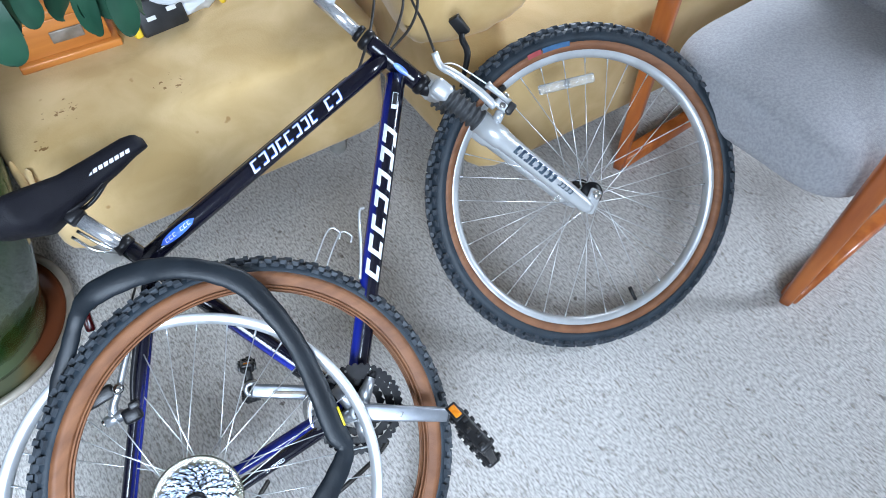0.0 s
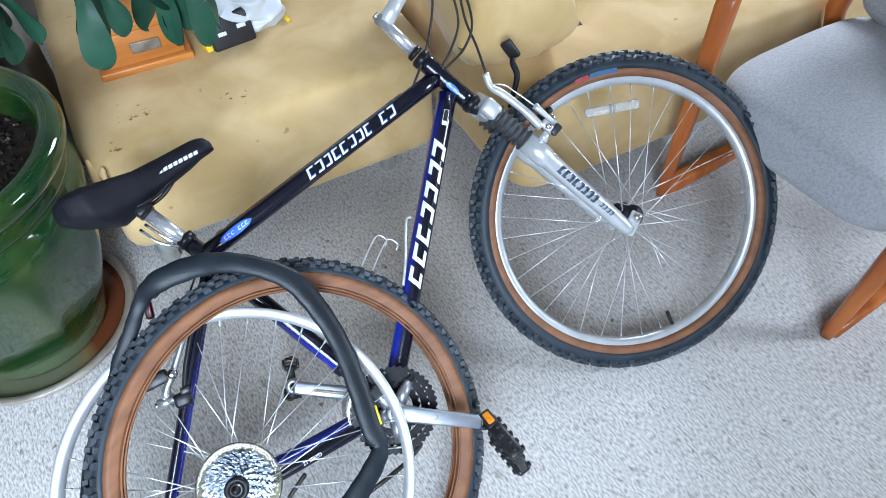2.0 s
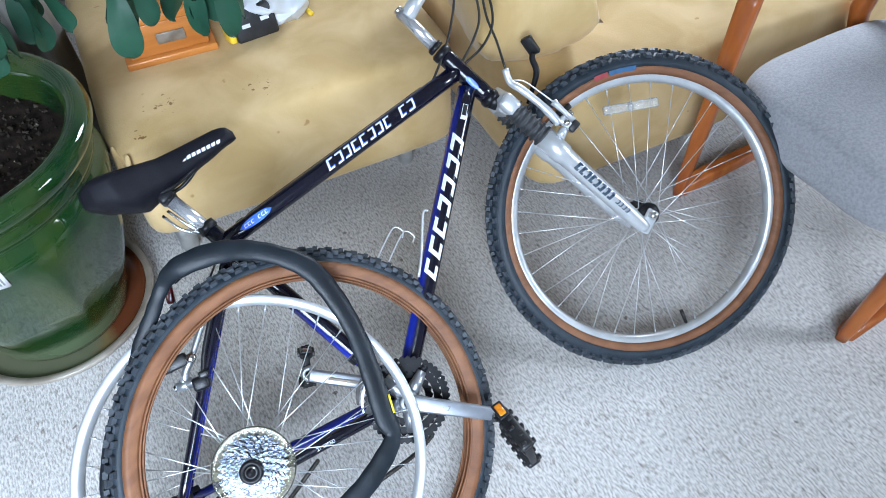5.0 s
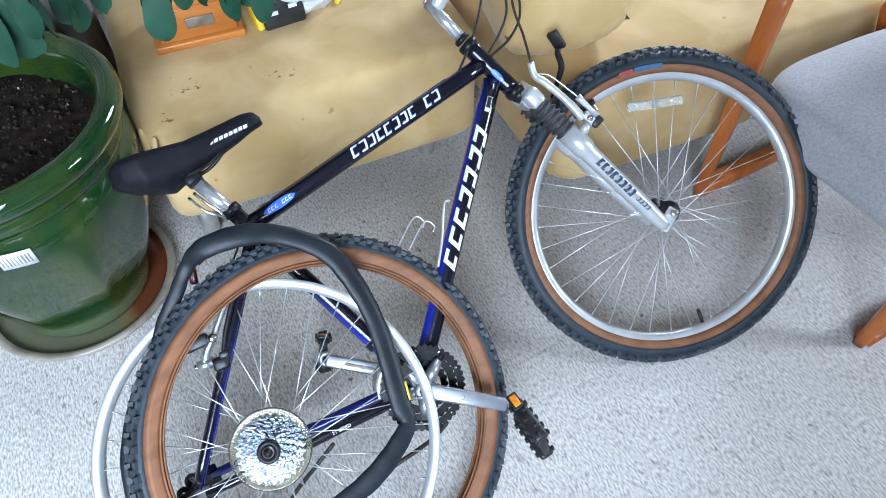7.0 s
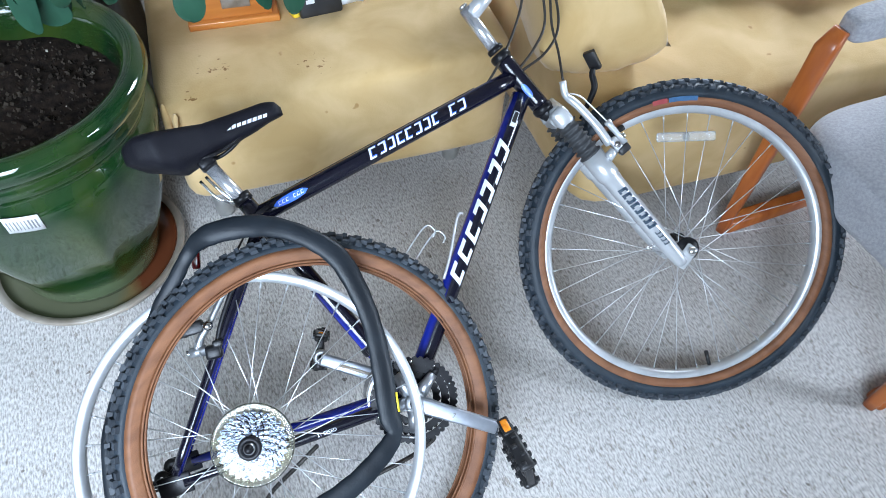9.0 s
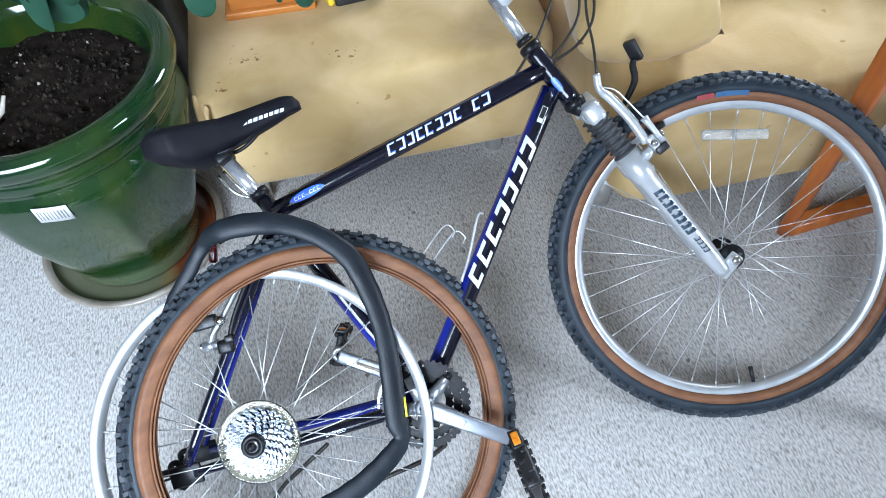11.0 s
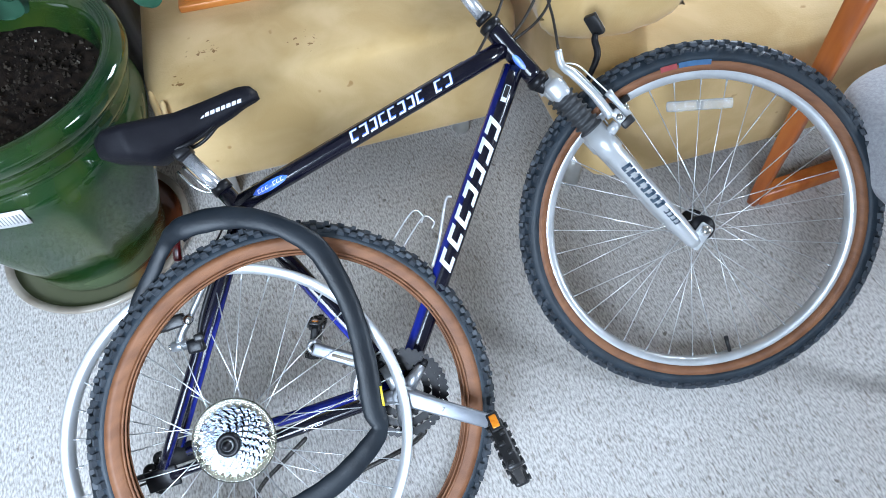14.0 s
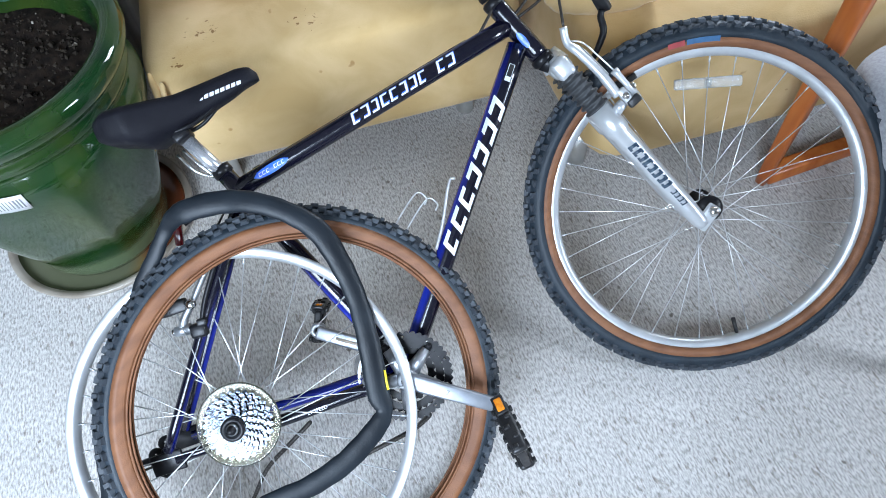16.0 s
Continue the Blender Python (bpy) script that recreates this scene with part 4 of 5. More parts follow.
# seatpost and saddle
sp = (SEAT - BB).normalized()
POST = V(-0.115, 0.850, 0.466)
hose("seatpost", [SEAT + sp * 0.02, POST], 0.0122, POLISH, bike, 24, "bare polished seatpost")
spun("seat_clamp", [(0.0150, -0.008), (0.0178, -0.007), (0.0178, 0.007), (0.0150, 0.008)], frame_at(SEAT + sp * 0.040, sp), BLACKM, bike, 24)
side = sp.cross(BN).normalized()
qr = SEAT + sp * 0.036
lev = -side if (-side).dot(V(-1, -1, 0)) > side.dot(V(-1, -1, 0)) else side
for off in (0.018, 0.030):
    hose("clamp_lever", spline([qr + lev * 0.012 + BN * 0.006, qr + lev * off + BN * 0.012 + sp * 0.03, qr + lev * (off + 0.004) + BN * 0.012 + sp * 0.070], 5), 0.0027, CHROME, bike, 8, "chrome quick release lever")


def saddle():
    nose, tail = V(0.024, 0.911, 0.511), V(-0.245, 0.884, 0.496)
    ax = (nose - tail).normalized()
    up = BN.cross(ax).normalized()
    if up.dot(sp) < 0:
        up = -up
    lat = BN
    L = (nose - tail).length
    verts, faces = [], []
    ns, nk = 36, 28
    for i in range(ns + 1):
        t = i / ns
        hw = np.interp(t, [0, 0.03, 0.10, 0.22, 0.36, 0.50, 0.66, 0.85, 0.95, 0.985, 1], [0.018, 0.040, 0.060, 0.070, 0.057, 0.038, 0.026, 0.021, 0.0185, 0.015, 0.006])
        skirt = np.interp(t, [0, 0.1, 0.3, 0.5, 0.8, 1], [0.012, 0.040, 0.058, 0.036, 0.022, 0.008])
        lift = np.interp(t, [0, 0.12, 0.5, 0.9, 1], [-0.002, 0.008, 0.0, 0.008, 0.006])
        c = tail + ax * (L * t) + up * (lift - 0.006)
        for k in range(nk):
            w = 2 * math.pi * k / nk
            cs, sn = math.cos(w), math.sin(w)
            x = hw * math.copysign(abs(cs) ** 0.75, cs)
            if sn >= 0:
                z = 0.020 * abs(sn) ** 0.8 * min(1, hw / 0.02)
            else:
                z = -skirt * abs(sn) ** 0.45
            verts.append(c + lat * x * (0.90 + 0.10 * clamp01(1 + z / 0.05)) + up * z)
    for i in range(ns):
        for k in range(nk):
            k2 = (k + 1) % nk
            faces.append((i * nk + k, i * nk + k2, (i + 1) * nk + k2, (i + 1) * nk + k))
    faces.append(tuple(range(nk))[::-1])
    faces.append(tuple(ns * nk + k for k in range(nk)))
    sad = part("saddle", mesh_of("saddle", verts, faces), VINYL, bike, "black vinyl saddle")
    # plain light strip on its flank
    vs, fs = [], []
    rnd = random.Random(2)
    for i in range(9):
        t0 = 0.60 + 0.034 * i
        t1 = t0 + 0.026
        hw = lambda t: float(np.interp(t, [0.5, 0.66, 0.85, 0.95], [0.033, 0.024, 0.020, 0.016])) + 0.0016
        b = len(vs)
        h0, h1 = -0.009, -0.003
        for t, h in ((t0, h0), (t1, h0), (t1 + 0.008, h1), (t0 + 0.008, h1)):
            lift = float(np.interp(t, [0, 0.12, 0.5, 0.9, 1], [-0.002, 0.008, 0.0, 0.008, 0.006]))
            vs.append(tail + ax * (L * t) + up * (lift - 0.006 + h) + lat * hw(t))
        fs.append((b, b + 1, b + 2, b + 3))
    part("flank_print", mesh_of("flank_print", vs, fs, False), DECAL, sad)
    for s in (-1, 1):
        rail = spline([tail + ax * 0.045 + up * -0.018 + lat * s * 0.022, tail + ax * 0.08 + up * -0.040 + lat * s * 0.022, tail + ax * 0.145 + up * -0.042 + lat * s * 0.022, tail + ax * 0.20 + up * -0.018 + lat * s * 0.006], 6)
        hose("rail", rail, 0.0035, BLACKM, sad, 8)
    box_part("rail_clamp", (0.030, 0.044, 0.020), frame_at(POST + sp * 0.010, sp, ax), BLACKM, sad, 0.005)


saddle()

# fork, turned with the front wheel
LEG_B, LEG_T, BOOT_T = V(0.716, 0.546, 0.266), V(0.576, 0.738, 0.414), V(0.533, 0.798, 0.461)
fd = (LEG_T - LEG_B).normalized()
CROWN = BOOT_T - 0.05 * FN
hose("steerer", [HBOT - ha * 0.01, CROWN + fd * 0.012], [0.017, 0.016], BLACKM, bike, 18)
crown = box_part("fork_crown", (0.040, 0.150, 0.034), frame_at(CROWN + fd * 0.010, FN.cross(fd), fd), FORKSIL, bike, 0.010, "silver cast fork crown", 3)
hose("crown_neck", [CROWN + fd * 0.016, CROWN + fd * 0.045], [0.0265, 0.0200], FORKSIL, crown, 20)
hose("crown_arm", spline([CROWN + fd * 0.022, (CROWN + BOOT_T) / 2 + fd * 0.020, BOOT_T + fd * 0.010], 5), [0.0230 - 0.0003 * k for k in range(11)], FORKSIL, crown, 20)
for s in (1, -1):
    o = V(0, 0, 0) if s > 0 else -0.10 * FN
    spun("crown_bolt", [(0.0, 0.0), (0.011, 0.0), (0.012, 0.003), (0.012, 0.018), (0.008, 0.022), (0.0, 0.022)], frame_at(BOOT_T + o + fd * 0.012, fd), FORKSIL, bike, 18)
    length = (BOOT_T - LEG_T).length
    prof = [(0.012, -length * 0.04)]
    for k in range(7):
        h = length * (k + 0.5) / 7
        prof += [(0.0180, h - length / 22), (0.0232, h - length / 60), (0.0232, h + length / 60), (0.0180, h + length / 22)]
    prof.append((0.012, length * 1.04))
    spun("fork_boot", prof, frame_at(LEG_T + o, fd), BOOT, bike, 28, "ribbed black rubber boot")
    hose("fork_leg", [LEG_B + o - fd * 0.004, LEG_B + o + fd * 0.006, LEG_B + o + fd * 0.05, LEG_T + o - fd * 0.055, LEG_T + o - fd * 0.05, LEG_T + o + fd * 0.004], [0.010, 0.0138, 0.0168, 0.0190, 0.0222, 0.0226], FORKSIL, bike, 22, "silver lower fork leg")
    tip = FC + s * 0.052 * FN
    box_part("fork_end", (0.05, 0.026, 0.008), frame_at((LEG_B + o + tip) / 2, FN, tip - LEG_B - o), FORKSIL, bike, 0.004)
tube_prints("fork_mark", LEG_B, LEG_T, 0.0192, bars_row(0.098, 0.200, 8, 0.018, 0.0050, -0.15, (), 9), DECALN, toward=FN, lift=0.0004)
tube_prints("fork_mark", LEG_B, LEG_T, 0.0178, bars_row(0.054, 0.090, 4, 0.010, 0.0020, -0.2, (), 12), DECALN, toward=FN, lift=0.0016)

# front wheel
FM = wheel_matrix(FC, FN)
front = part("front_wheel", mesh_of("front_wheel", *sweep([FC - FN * 0.062, FC + FN * 0.062], 0.0045, 12)), STEEL, bike, "front wheel with a tan-walled tyre")
add_tyre(FM, front, grow=0.0012)
add_rim(FM, front)
add_hub(FM, front, True)
add_spokes(FM, front, turn=radians(0.5))
for s in (1, -1):
    spun("axle_nut", [(0.0, 0.0), (0.010, 0.0), (0.010, 0.006), (0.0085, 0.010), (0.0, 0.010)], FM @ (pose(0, 0, 0.056) if s > 0 else pose(0, 0, -0.056, 180)), CHROME, front, 6)


def wheel_angle(m, p):
    q = m.inverted() @ V(p)
    return math.atan2(q.y, q.x)


va = wheel_angle(FM, (0.774, 0.409, 0.07))
hose("valve", [FM @ V(0.268 * math.cos(va), 0.268 * math.sin(va), 0), FM @ V(0.236 * math.cos(va), 0.236 * math.sin(va), 0)], [0.0036, 0.0042], BLACKP, front, 10, "black valve cap")
ra = wheel_angle(FM, (0.782, 0.742, 0.42))
rm = FM @ pose(0, 0, 0, 0, 0, math.degrees(ra)) @ pose(0.222, 0, 0.006)
box_part("reflector", (0.019, 0.118, 0.009), rm, CLEAR, front, 0.004, "clear wheel reflector")
box_part("reflector_clip", (0.012, 0.012, 0.014), rm, CLEAR, front, 0.003)
part("tyre_label", ring_band(FM, 0.2915, 0.3005, (0.0222, 0.0252), 1.370, 1.560), LABELB, front, "blue tyre label")
part("tyre_label", ring_band(FM, 0.2915, 0.3005, (0.0222, 0.0252), 1.570, 1.668), LABELR, front, "red tyre label")

# front brake arms
PIV = V(0.617, 0.733, 0.440)
hose("brake_arm", spline([V(0.606, 0.737, 0.440), V(0.585, 0.768, 0.466), V(0.556, 0.806, 0.492), V(0.542, 0.826, 0.500), V(0.540, 0.845, 0.519)], 6), [0.0085] * 6 + [0.0076] * 10 + [0.0068] * 9, FORKSIL, bike, 12, "silver brake arm")
box_part("brake_arm_body", (0.030, 0.016, 0.016), frame_at(PIV, FN, fd), FORKSIL, bike, 0.004)
hose("brake_bolt", [PIV - FN * 0.03, PIV + FN * 0.012], 0.006, CHROME, bike, 12)
box_part("brake_pad", (0.052, 0.012, 0.010), FM @ pose(0, 0, 0, 0, 0, math.degrees(wheel_angle(FM, PIV)) - 3) @ pose(0.276, 0, 0.019, 0, 0, 90), BLACKP, bike, 0.003, "black brake pad")
LINK_A, LINK_B = V(0.6062, 0.7660, 0.4718), V(0.6350, 0.7310, 0.4405)
ld = (LINK_B - LINK_A).normalized()
hose("brake_link", [LINK_A, LINK_A + ld * 0.010, LINK_A + ld * 0.030, LINK_B], [0.0075, 0.0062, 0.0052, 0.0068], FORKSIL, bike, 12, "silver brake link")
box_part("link_cap", (0.015, 0.024, 0.018), frame_at(V(0.630, 0.7225, 0.4345), FN, ld), BLACKP, bike, 0.003, "black plastic cap")
spun("brake_nut", [(0.0, 0.0), (0.0070, 0.0), (0.0070, 0.007), (0.005, 0.009), (0.0, 0.009)], frame_at(V(0.6330, 0.7440, 0.4480), FN), CHROME, bike, 6)
box_part("spring_box", (0.024, 0.014, 0.014), frame_at(V(0.6105, 0.7460, 0.4470) - FN * 0.006, FN, ld), BLACKM, bike, 0.003)
hose("brake_boss", [V(0.600, 0.722, 0.418), V(0.614, 0.728, 0.430)], [0.010, 0.009], FORKSIL, bike, 12)
hose("link_wire", spline([V(0.548, 0.830, 0.500), V(0.568, 0.820, 0.498), V(0.585, 0.795, 0.488), LINK_A], 5), 0.0015, STEEL, bike, 6)
hose("brake_spring_wire", spline([V(0.548, 0.832, 0.496), V(0.572, 0.826, 0.480), V(0.592, 0.804, 0.462), V(0.606, 0.780, 0.450)], 5), 0.0016, STEEL, bike, 6)
ARM2 = [V(0.598, 0.838, 0.418), V(0.618, 0.856, 0.434), V(0.636, 0.874, 0.460), V(0.636, 0.893, 0.478), V(0.639, 0.900, 0.488)]
hose("brake_arm", spline(ARM2, 6), [0.0036 + 0.0032 * math.sin(k / 24 * 2.6) for k in range(25)], BLACKM, bike, 10, "dark curved brake arm swung open")
pad = box_part("brake_pad", (0.013, 0.042, 0.024), frame_at(V(0.640, 0.911, 0.499), V(0.6, -0.5, 0.6), V(0.7, 0.6, 0.1)), BLACKP, bike, 0.003, "black brake pad")
box_part("pad_face", (0.003, 0.038, 0.020), frame_at(V(0.640, 0.911, 0.499), V(0.6, -0.5, 0.6), V(0.7, 0.6, 0.1)) @ pose(0.0075, 0, 0), DECAL, pad, 0.001, "pale worn pad face")

# cranks, chainrings, pedals
RING = BB + 0.042 * BN
rmx = frame_at(RING, BN)


def gear(name, r, teeth, m, h, material, parent, inner, tooth=0.004, thick=0.0022, label=""):
    """A toothed ring with a round hole."""
    verts, faces = [], []
    n = teeth * 4
    for zz in (h - thick / 2, h + thick / 2):
        for i in range(n):
            w = 2 * math.pi * i / n
            rr = r + (tooth if i % 4 == 0 else tooth * 0.45 if i % 4 in (1, 3) else -tooth * 0.55)
            verts.append(m @ V(rr * math.cos(w), rr * math.sin(w), zz))
            verts.append(m @ V(inner * math.cos(w), inner * math.sin(w), zz))
    o = 2 * n
    for i in range(n):
        j = (i + 1) % n
        a, b, c, d = 2 * i, 2 * i + 1, 2 * j + 1, 2 * j
        faces += [(b, a, d, c), (o + a, o + b, o + c, o + d), (a, o + a, o + d, d), (o + b, b, c, o + c)]
    return part(name, mesh_of(name, verts, faces, False), material, parent, label)


rings = part("chainset", mesh_of("chainset", *lathe([(0.012, -0.012), (0.022, -0.010), (0.022, 0.008), (0.012, 0.012)], rmx, 24, True)), ALLOY, bike, "triple black chainset")
for r, t, h, i in ((0.0765, 42, 0.004, 0.064), (0.0635, 34, -0.004, 0.050), (0.0480, 24, -0.012, 0.036)):
    gear("chainring", r, t, rmx, h, BLACKM, rings, i, 0.0028, label="black toothed chainring")
for k in range(10):
    w = 2 * math.pi * (k + 0.3) / 10
    spun("shift_pin", [(0.0, 0.0), (0.0026, 0.0), (0.0026, 0.0014), (0.0, 0.0018)], rmx @ pose(0.0695 * math.cos(w), 0.0695 * math.sin(w), 0.005), CHROME, rings, 8, "bright steel pin")
CR_R = V(0.262, 0.361, 0.184)
CR_L = V(-0.0055, 0.6197, 0.1340)
for k in range(5):
    w = 2 * math.pi * k / 5 + wheel_angle(rmx, CR_R)
    hose("spider_arm", [rmx @ V(0.012 * math.cos(w), 0.012 * math.sin(w), 0.008), rmx @ V(0.057 * math.cos(w), 0.057 * math.sin(w), 0.001)], [0.014, 0.0085], ALLOY, rings, 10, "silver spider arm")
    spun("ring_bolt", [(0.0, 0.0), (0.006, 0.0), (0.006, 0.004), (0.0, 0.005)], rmx @ pose(0.064 * math.cos(w), 0.064 * math.sin(w), 0.004), BLACKM, rings, 10)
spun("crank_bolt", [(0.0, 0.0), (0.012, 0.0), (0.012, 0.004), (0.009, 0.007), (0.0, 0.007)], rmx @ pose(0, 0, 0.026), CHROME, rings, 16)
for s, end in ((1, CR_R), (-1, CR_L)):
    start = BB + s * 0.062 * BN
    run = (end - start).length
    m = frame_at((start + end) / 2, BN, end - start)
    bar = rbox((run - 0.002, 0.0235, 0.0130), m, 0.0035, 2)
    for v in bar.verts:
        q = m.inverted() @ v.co
        k = q.x / run + 0.5
        wide = 1.25 - 0.30 * clamp01(k * 3) + 0.10 * clamp01((k - 0.8) * 5)
        v.co = m @ V(q.x, q.y * wide, q.z)
    arm = part("crank_arm", bar, CRANKM, bike, "flat polished alloy crank arm")
    spun("crank_boss", [(0.0, -0.012), (0.017, -0.012), (0.0185, -0.006), (0.0185, 0.006), (0.016, 0.010), (0.0, 0.010)], frame_at(start, BN), ALLOY, arm, 24)
    box_part("groove", (run * 0.52, 0.0060, 0.0010), m @ pose(0.004, 0, 0.0068 if s < 0 else -0.0068), PLATE, arm, 0.0004, "shallow dull groove", 1)
spun("pedal_eye", [(0.0062, -0.008), (0.0135, -0.008), (0.0150, -0.005), (0.0150, 0.006), (0.0135, 0.0085), (0.0075, 0.0085), (0.0062, 0.006)], frame_at(CR_L, BN), ALLOY, bike, 28, "round alloy pedal eye", True)
hose("pedal_spindle", [CR_L - BN * 0.05, CR_L + BN * 0.004], 0.006, BLACKM, bike, 14)
def arc_plate(m, r0, r1, h, thick, a0, a1, n=14):
    """A curved metal plate round an axis."""
    verts, faces = [], []
    for i in range(n + 1):
        w = a0 + (a1 - a0) * i / n
        grow = 0.6 + 0.4 * math.sin(math.pi * i / n)
        for r, hh in ((r0, h), (r0 + (r1 - r0) * grow, h), (r0 + (r1 - r0) * grow, h + thick), (r0, h + thick)):
            verts.append(m @ V(r * math.cos(w), r * math.sin(w), hh))
    for i in range(n):
        for k in range(4):
            faces.append((4 * i + k, 4 * i + (k + 1) % 4, 4 * i + 4 + (k + 1) % 4, 4 * i + 4 + k))
    faces += [(3, 2, 1, 0), (4 * n, 4 * n + 1, 4 * n + 2, 4 * n + 3)]
    return mesh_of("plate", verts, faces, False)


mech = part("front_derailleur", arc_plate(rmx, 0.080, 0.0850, 0.009, 0.0016, 2.30, 3.00), CRANKM, bike, "bright steel front derailleur cage")
part("inner_plate", arc_plate(rmx, 0.086, 0.0935, -0.006, 0.0016, 2.15, 2.85), CHAINM, mech)
box_part("bridge", (0.012, 0.010, 0.018), rmx @ pose(0.092 * math.cos(2.2), 0.092 * math.sin(2.2), 0.002), CHROME, mech, 0.002)
st = (SEAT - BB).normalized()
spun("clamp_band", [(0.0155, -0.008), (0.0185, -0.007), (0.0185, 0.007), (0.0155, 0.008)], frame_at(BB + st * 0.115, st), BLACKM, mech, 20, "black clamp band", True)
box_part("link_body", (0.034, 0.020, 0.018), frame_at(BB + st * 0.108 + BN * 0.020, BN, st), BLACKM, mech, 0.004, "dark linkage")

# words on the chainstay
cs = BB + 0.030 * BN + (DROP_R - BB).normalized() * 0.02
cdir = (cs - DROP_R).normalized()
cn = (BN - BN.dot(cdir) * cdir).normalized()
cur = bpy.data.curves.new("chainstay_words", "FONT")
cur.body, cur.size, cur.extrude = "21 SPEED", 0.0088, 0.0002
words = bpy.data.objects.new("chainstay_words", cur)
word_mesh = bpy.data.meshes.new_from_object(words)
bpy.data.objects.remove(words)
word_mesh.transform(frame_at(DROP_R + cdir * 0.246 + cn * 0.0112 + cdir.cross(cn) * 0.004, cn, cdir))
part("chainstay_words", word_mesh, DECAL, bike, "small white words")

cd = (CR_R - BB - 0.062 * BN)
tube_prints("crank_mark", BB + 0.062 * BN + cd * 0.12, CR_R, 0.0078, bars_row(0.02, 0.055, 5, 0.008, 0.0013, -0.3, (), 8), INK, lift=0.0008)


def pedal(c, ax, fw, label, ends=(-1, 1)):
    """A resin pedal at c: ax along its spindle, fw across its body."""
    m = frame_at(c, V(ax).cross(V(fw)).normalized(), ax) @ Matrix.Diagonal((1.12, 1, 1, 1))
    body = part("pedal", rbox((0.078, 0.018, 0.018), m, 0.005), BLACKP, bike, label)
    for s in (-1, 1):
        box_part("cage_bar", (0.082, 0.013, 0.026), m @ pose(0.004, s * 0.030, 0, 0, 0, s * 3), BLACKP, body, 0.005)
        if s in ends:
            box_part("reflector_frame", (0.030, 0.006, 0.020), m @ pose(-0.030, s * 0.0375, 0), BLACKP, body, 0.002)
            box_part("pedal_reflector", (0.022, 0.006, 0.013), m @ pose(-0.030, s * 0.0388, 0), ORANGE, body, 0.002, "orange pedal reflector")
        for k in range(5):
            box_part("grip_tooth", (0.006, 0.010, 0.005), m @ pose(-0.026 + 0.015 * k, s * 0.030, 0.0145), BLACKP, body, 0.001)
            box_part("grip_tooth", (0.006, 0.010, 0.005), m @ pose(-0.022 + 0.015 * k, s * 0.030, -0.0145), BLACKP, body, 0.001)
            if k:
                box_part("edge_tooth", (0.007, 0.006, 0.010), m @ pose(-0.026 + 0.016 * k, s * 0.038, 0.004 * (-1) ** k), BLACKP, body, 0.0015)
    for k in (-0.038, 0.0, 0.040):
        box_part("cross_bar", (0.009, 0.060, 0.014), m @ pose(k, 0, 0), BLACKP, body, 0.003)
    return body


EYEWARD = V(-0.24, -0.28, 0.93)
pedal(V(0.271, 0.304, 0.206), V(0.06, -0.95, 0.20), EYEWARD + V(0.10, 0.05, 0.02), "black resin pedal with orange reflectors")
pedal(V(-0.004, 0.660, 0.092), -BN, V(0.30, 0.72, 0.55), "black resin pedal with an orange reflector", (1,))

# rear brake, derailleur, reflector
RB_PAD, RB_KNOB, RB_CYL, RB_BLOCK, RB_TOP = V(-0.211, 0.632, 0.321), V(-0.177, 0.629, 0.324), V(-0.204, 0.600, 0.297), V(-0.178, 0.594, 0.294), V(-0.140, 0.668, 0.352)
up_arm = (RB_TOP - RB_CYL).normalized()
across = (RB_KNOB - RB_PAD).normalized()
arm = hose("rear_brake", spline([RB_CYL - up_arm * 0.004, (RB_CYL + RB_KNOB) / 2 - across * 0.004, RB_KNOB, RB_TOP], 6), [0.0072] * 6 + [0.0062] * 7 + [0.0050] * 6, ALLOY, bike, 12, "silver rear brake arm")
box_part("pad_holder", (0.046, 0.022, 0.016), frame_at(RB_PAD + across * 0.004, BN, across + up_arm * 0.10), BLACKP, arm, 0.004, "black brake pad")
box_part("pad_block", (0.030, 0.012, 0.012), frame_at(RB_PAD - across * 0.010 - up_arm * 0.008, BN, across), BLACKP, arm, 0.003)
spun("knob", [(0.0, 0.0), (0.0075, 0.0), (0.0085, 0.003), (0.0085, 0.010), (0.006, 0.013), (0.0, 0.013)], frame_at(RB_KNOB, BN), CHROME, arm, 16, "round chrome nut")
hose("pivot_barrel", [RB_CYL - across * 0.012, RB_CYL + across * 0.014], [0.0085, 0.0095], ALLOY, arm, 16, "alloy pivot barrel")
spun("pivot_bolt", [(0.0, 0.0), (0.0055, 0.0), (0.0055, 0.005), (0.0, 0.006)], frame_at(RB_CYL - across * 0.012, -across), CHROME, arm, 6)
box_part("pivot_block", (0.028, 0.024, 0.020), frame_at(RB_BLOCK, BN, across), BLACKM, arm, 0.005, "black pivot block")
box_part("spring_cap", (0.016, 0.012, 0.012), frame_at(RB_BLOCK + up_arm * 0.016 + BN * 0.006, BN, across), BLACKP, arm, 0.003)
hose("arm_plate", spline([RB_BLOCK + up_arm * 0.01, (RB_BLOCK + RB_TOP) / 2 + across * 0.004, RB_TOP + across * 0.012 + up_arm * 0.01], 6), 0.0045, BLACKM, arm, 10, "dark second arm")
hose("brake_wire", spline([RB_TOP, RB_TOP + V(0.018, 0.035, 0.022), RB_TOP + V(0.052, 0.075, 0.042)], 5), 0.0018, CABLE, arm, 6)
rd = DROP_R + V(-0.004, 0.010, -0.020)
box_part("derailleur", (0.05, 0.026, 0.020), frame_at(rd, BN, V(0.5, 0.8, 0.3)), BLACKM, bike, 0.006, "black rear derailleur")
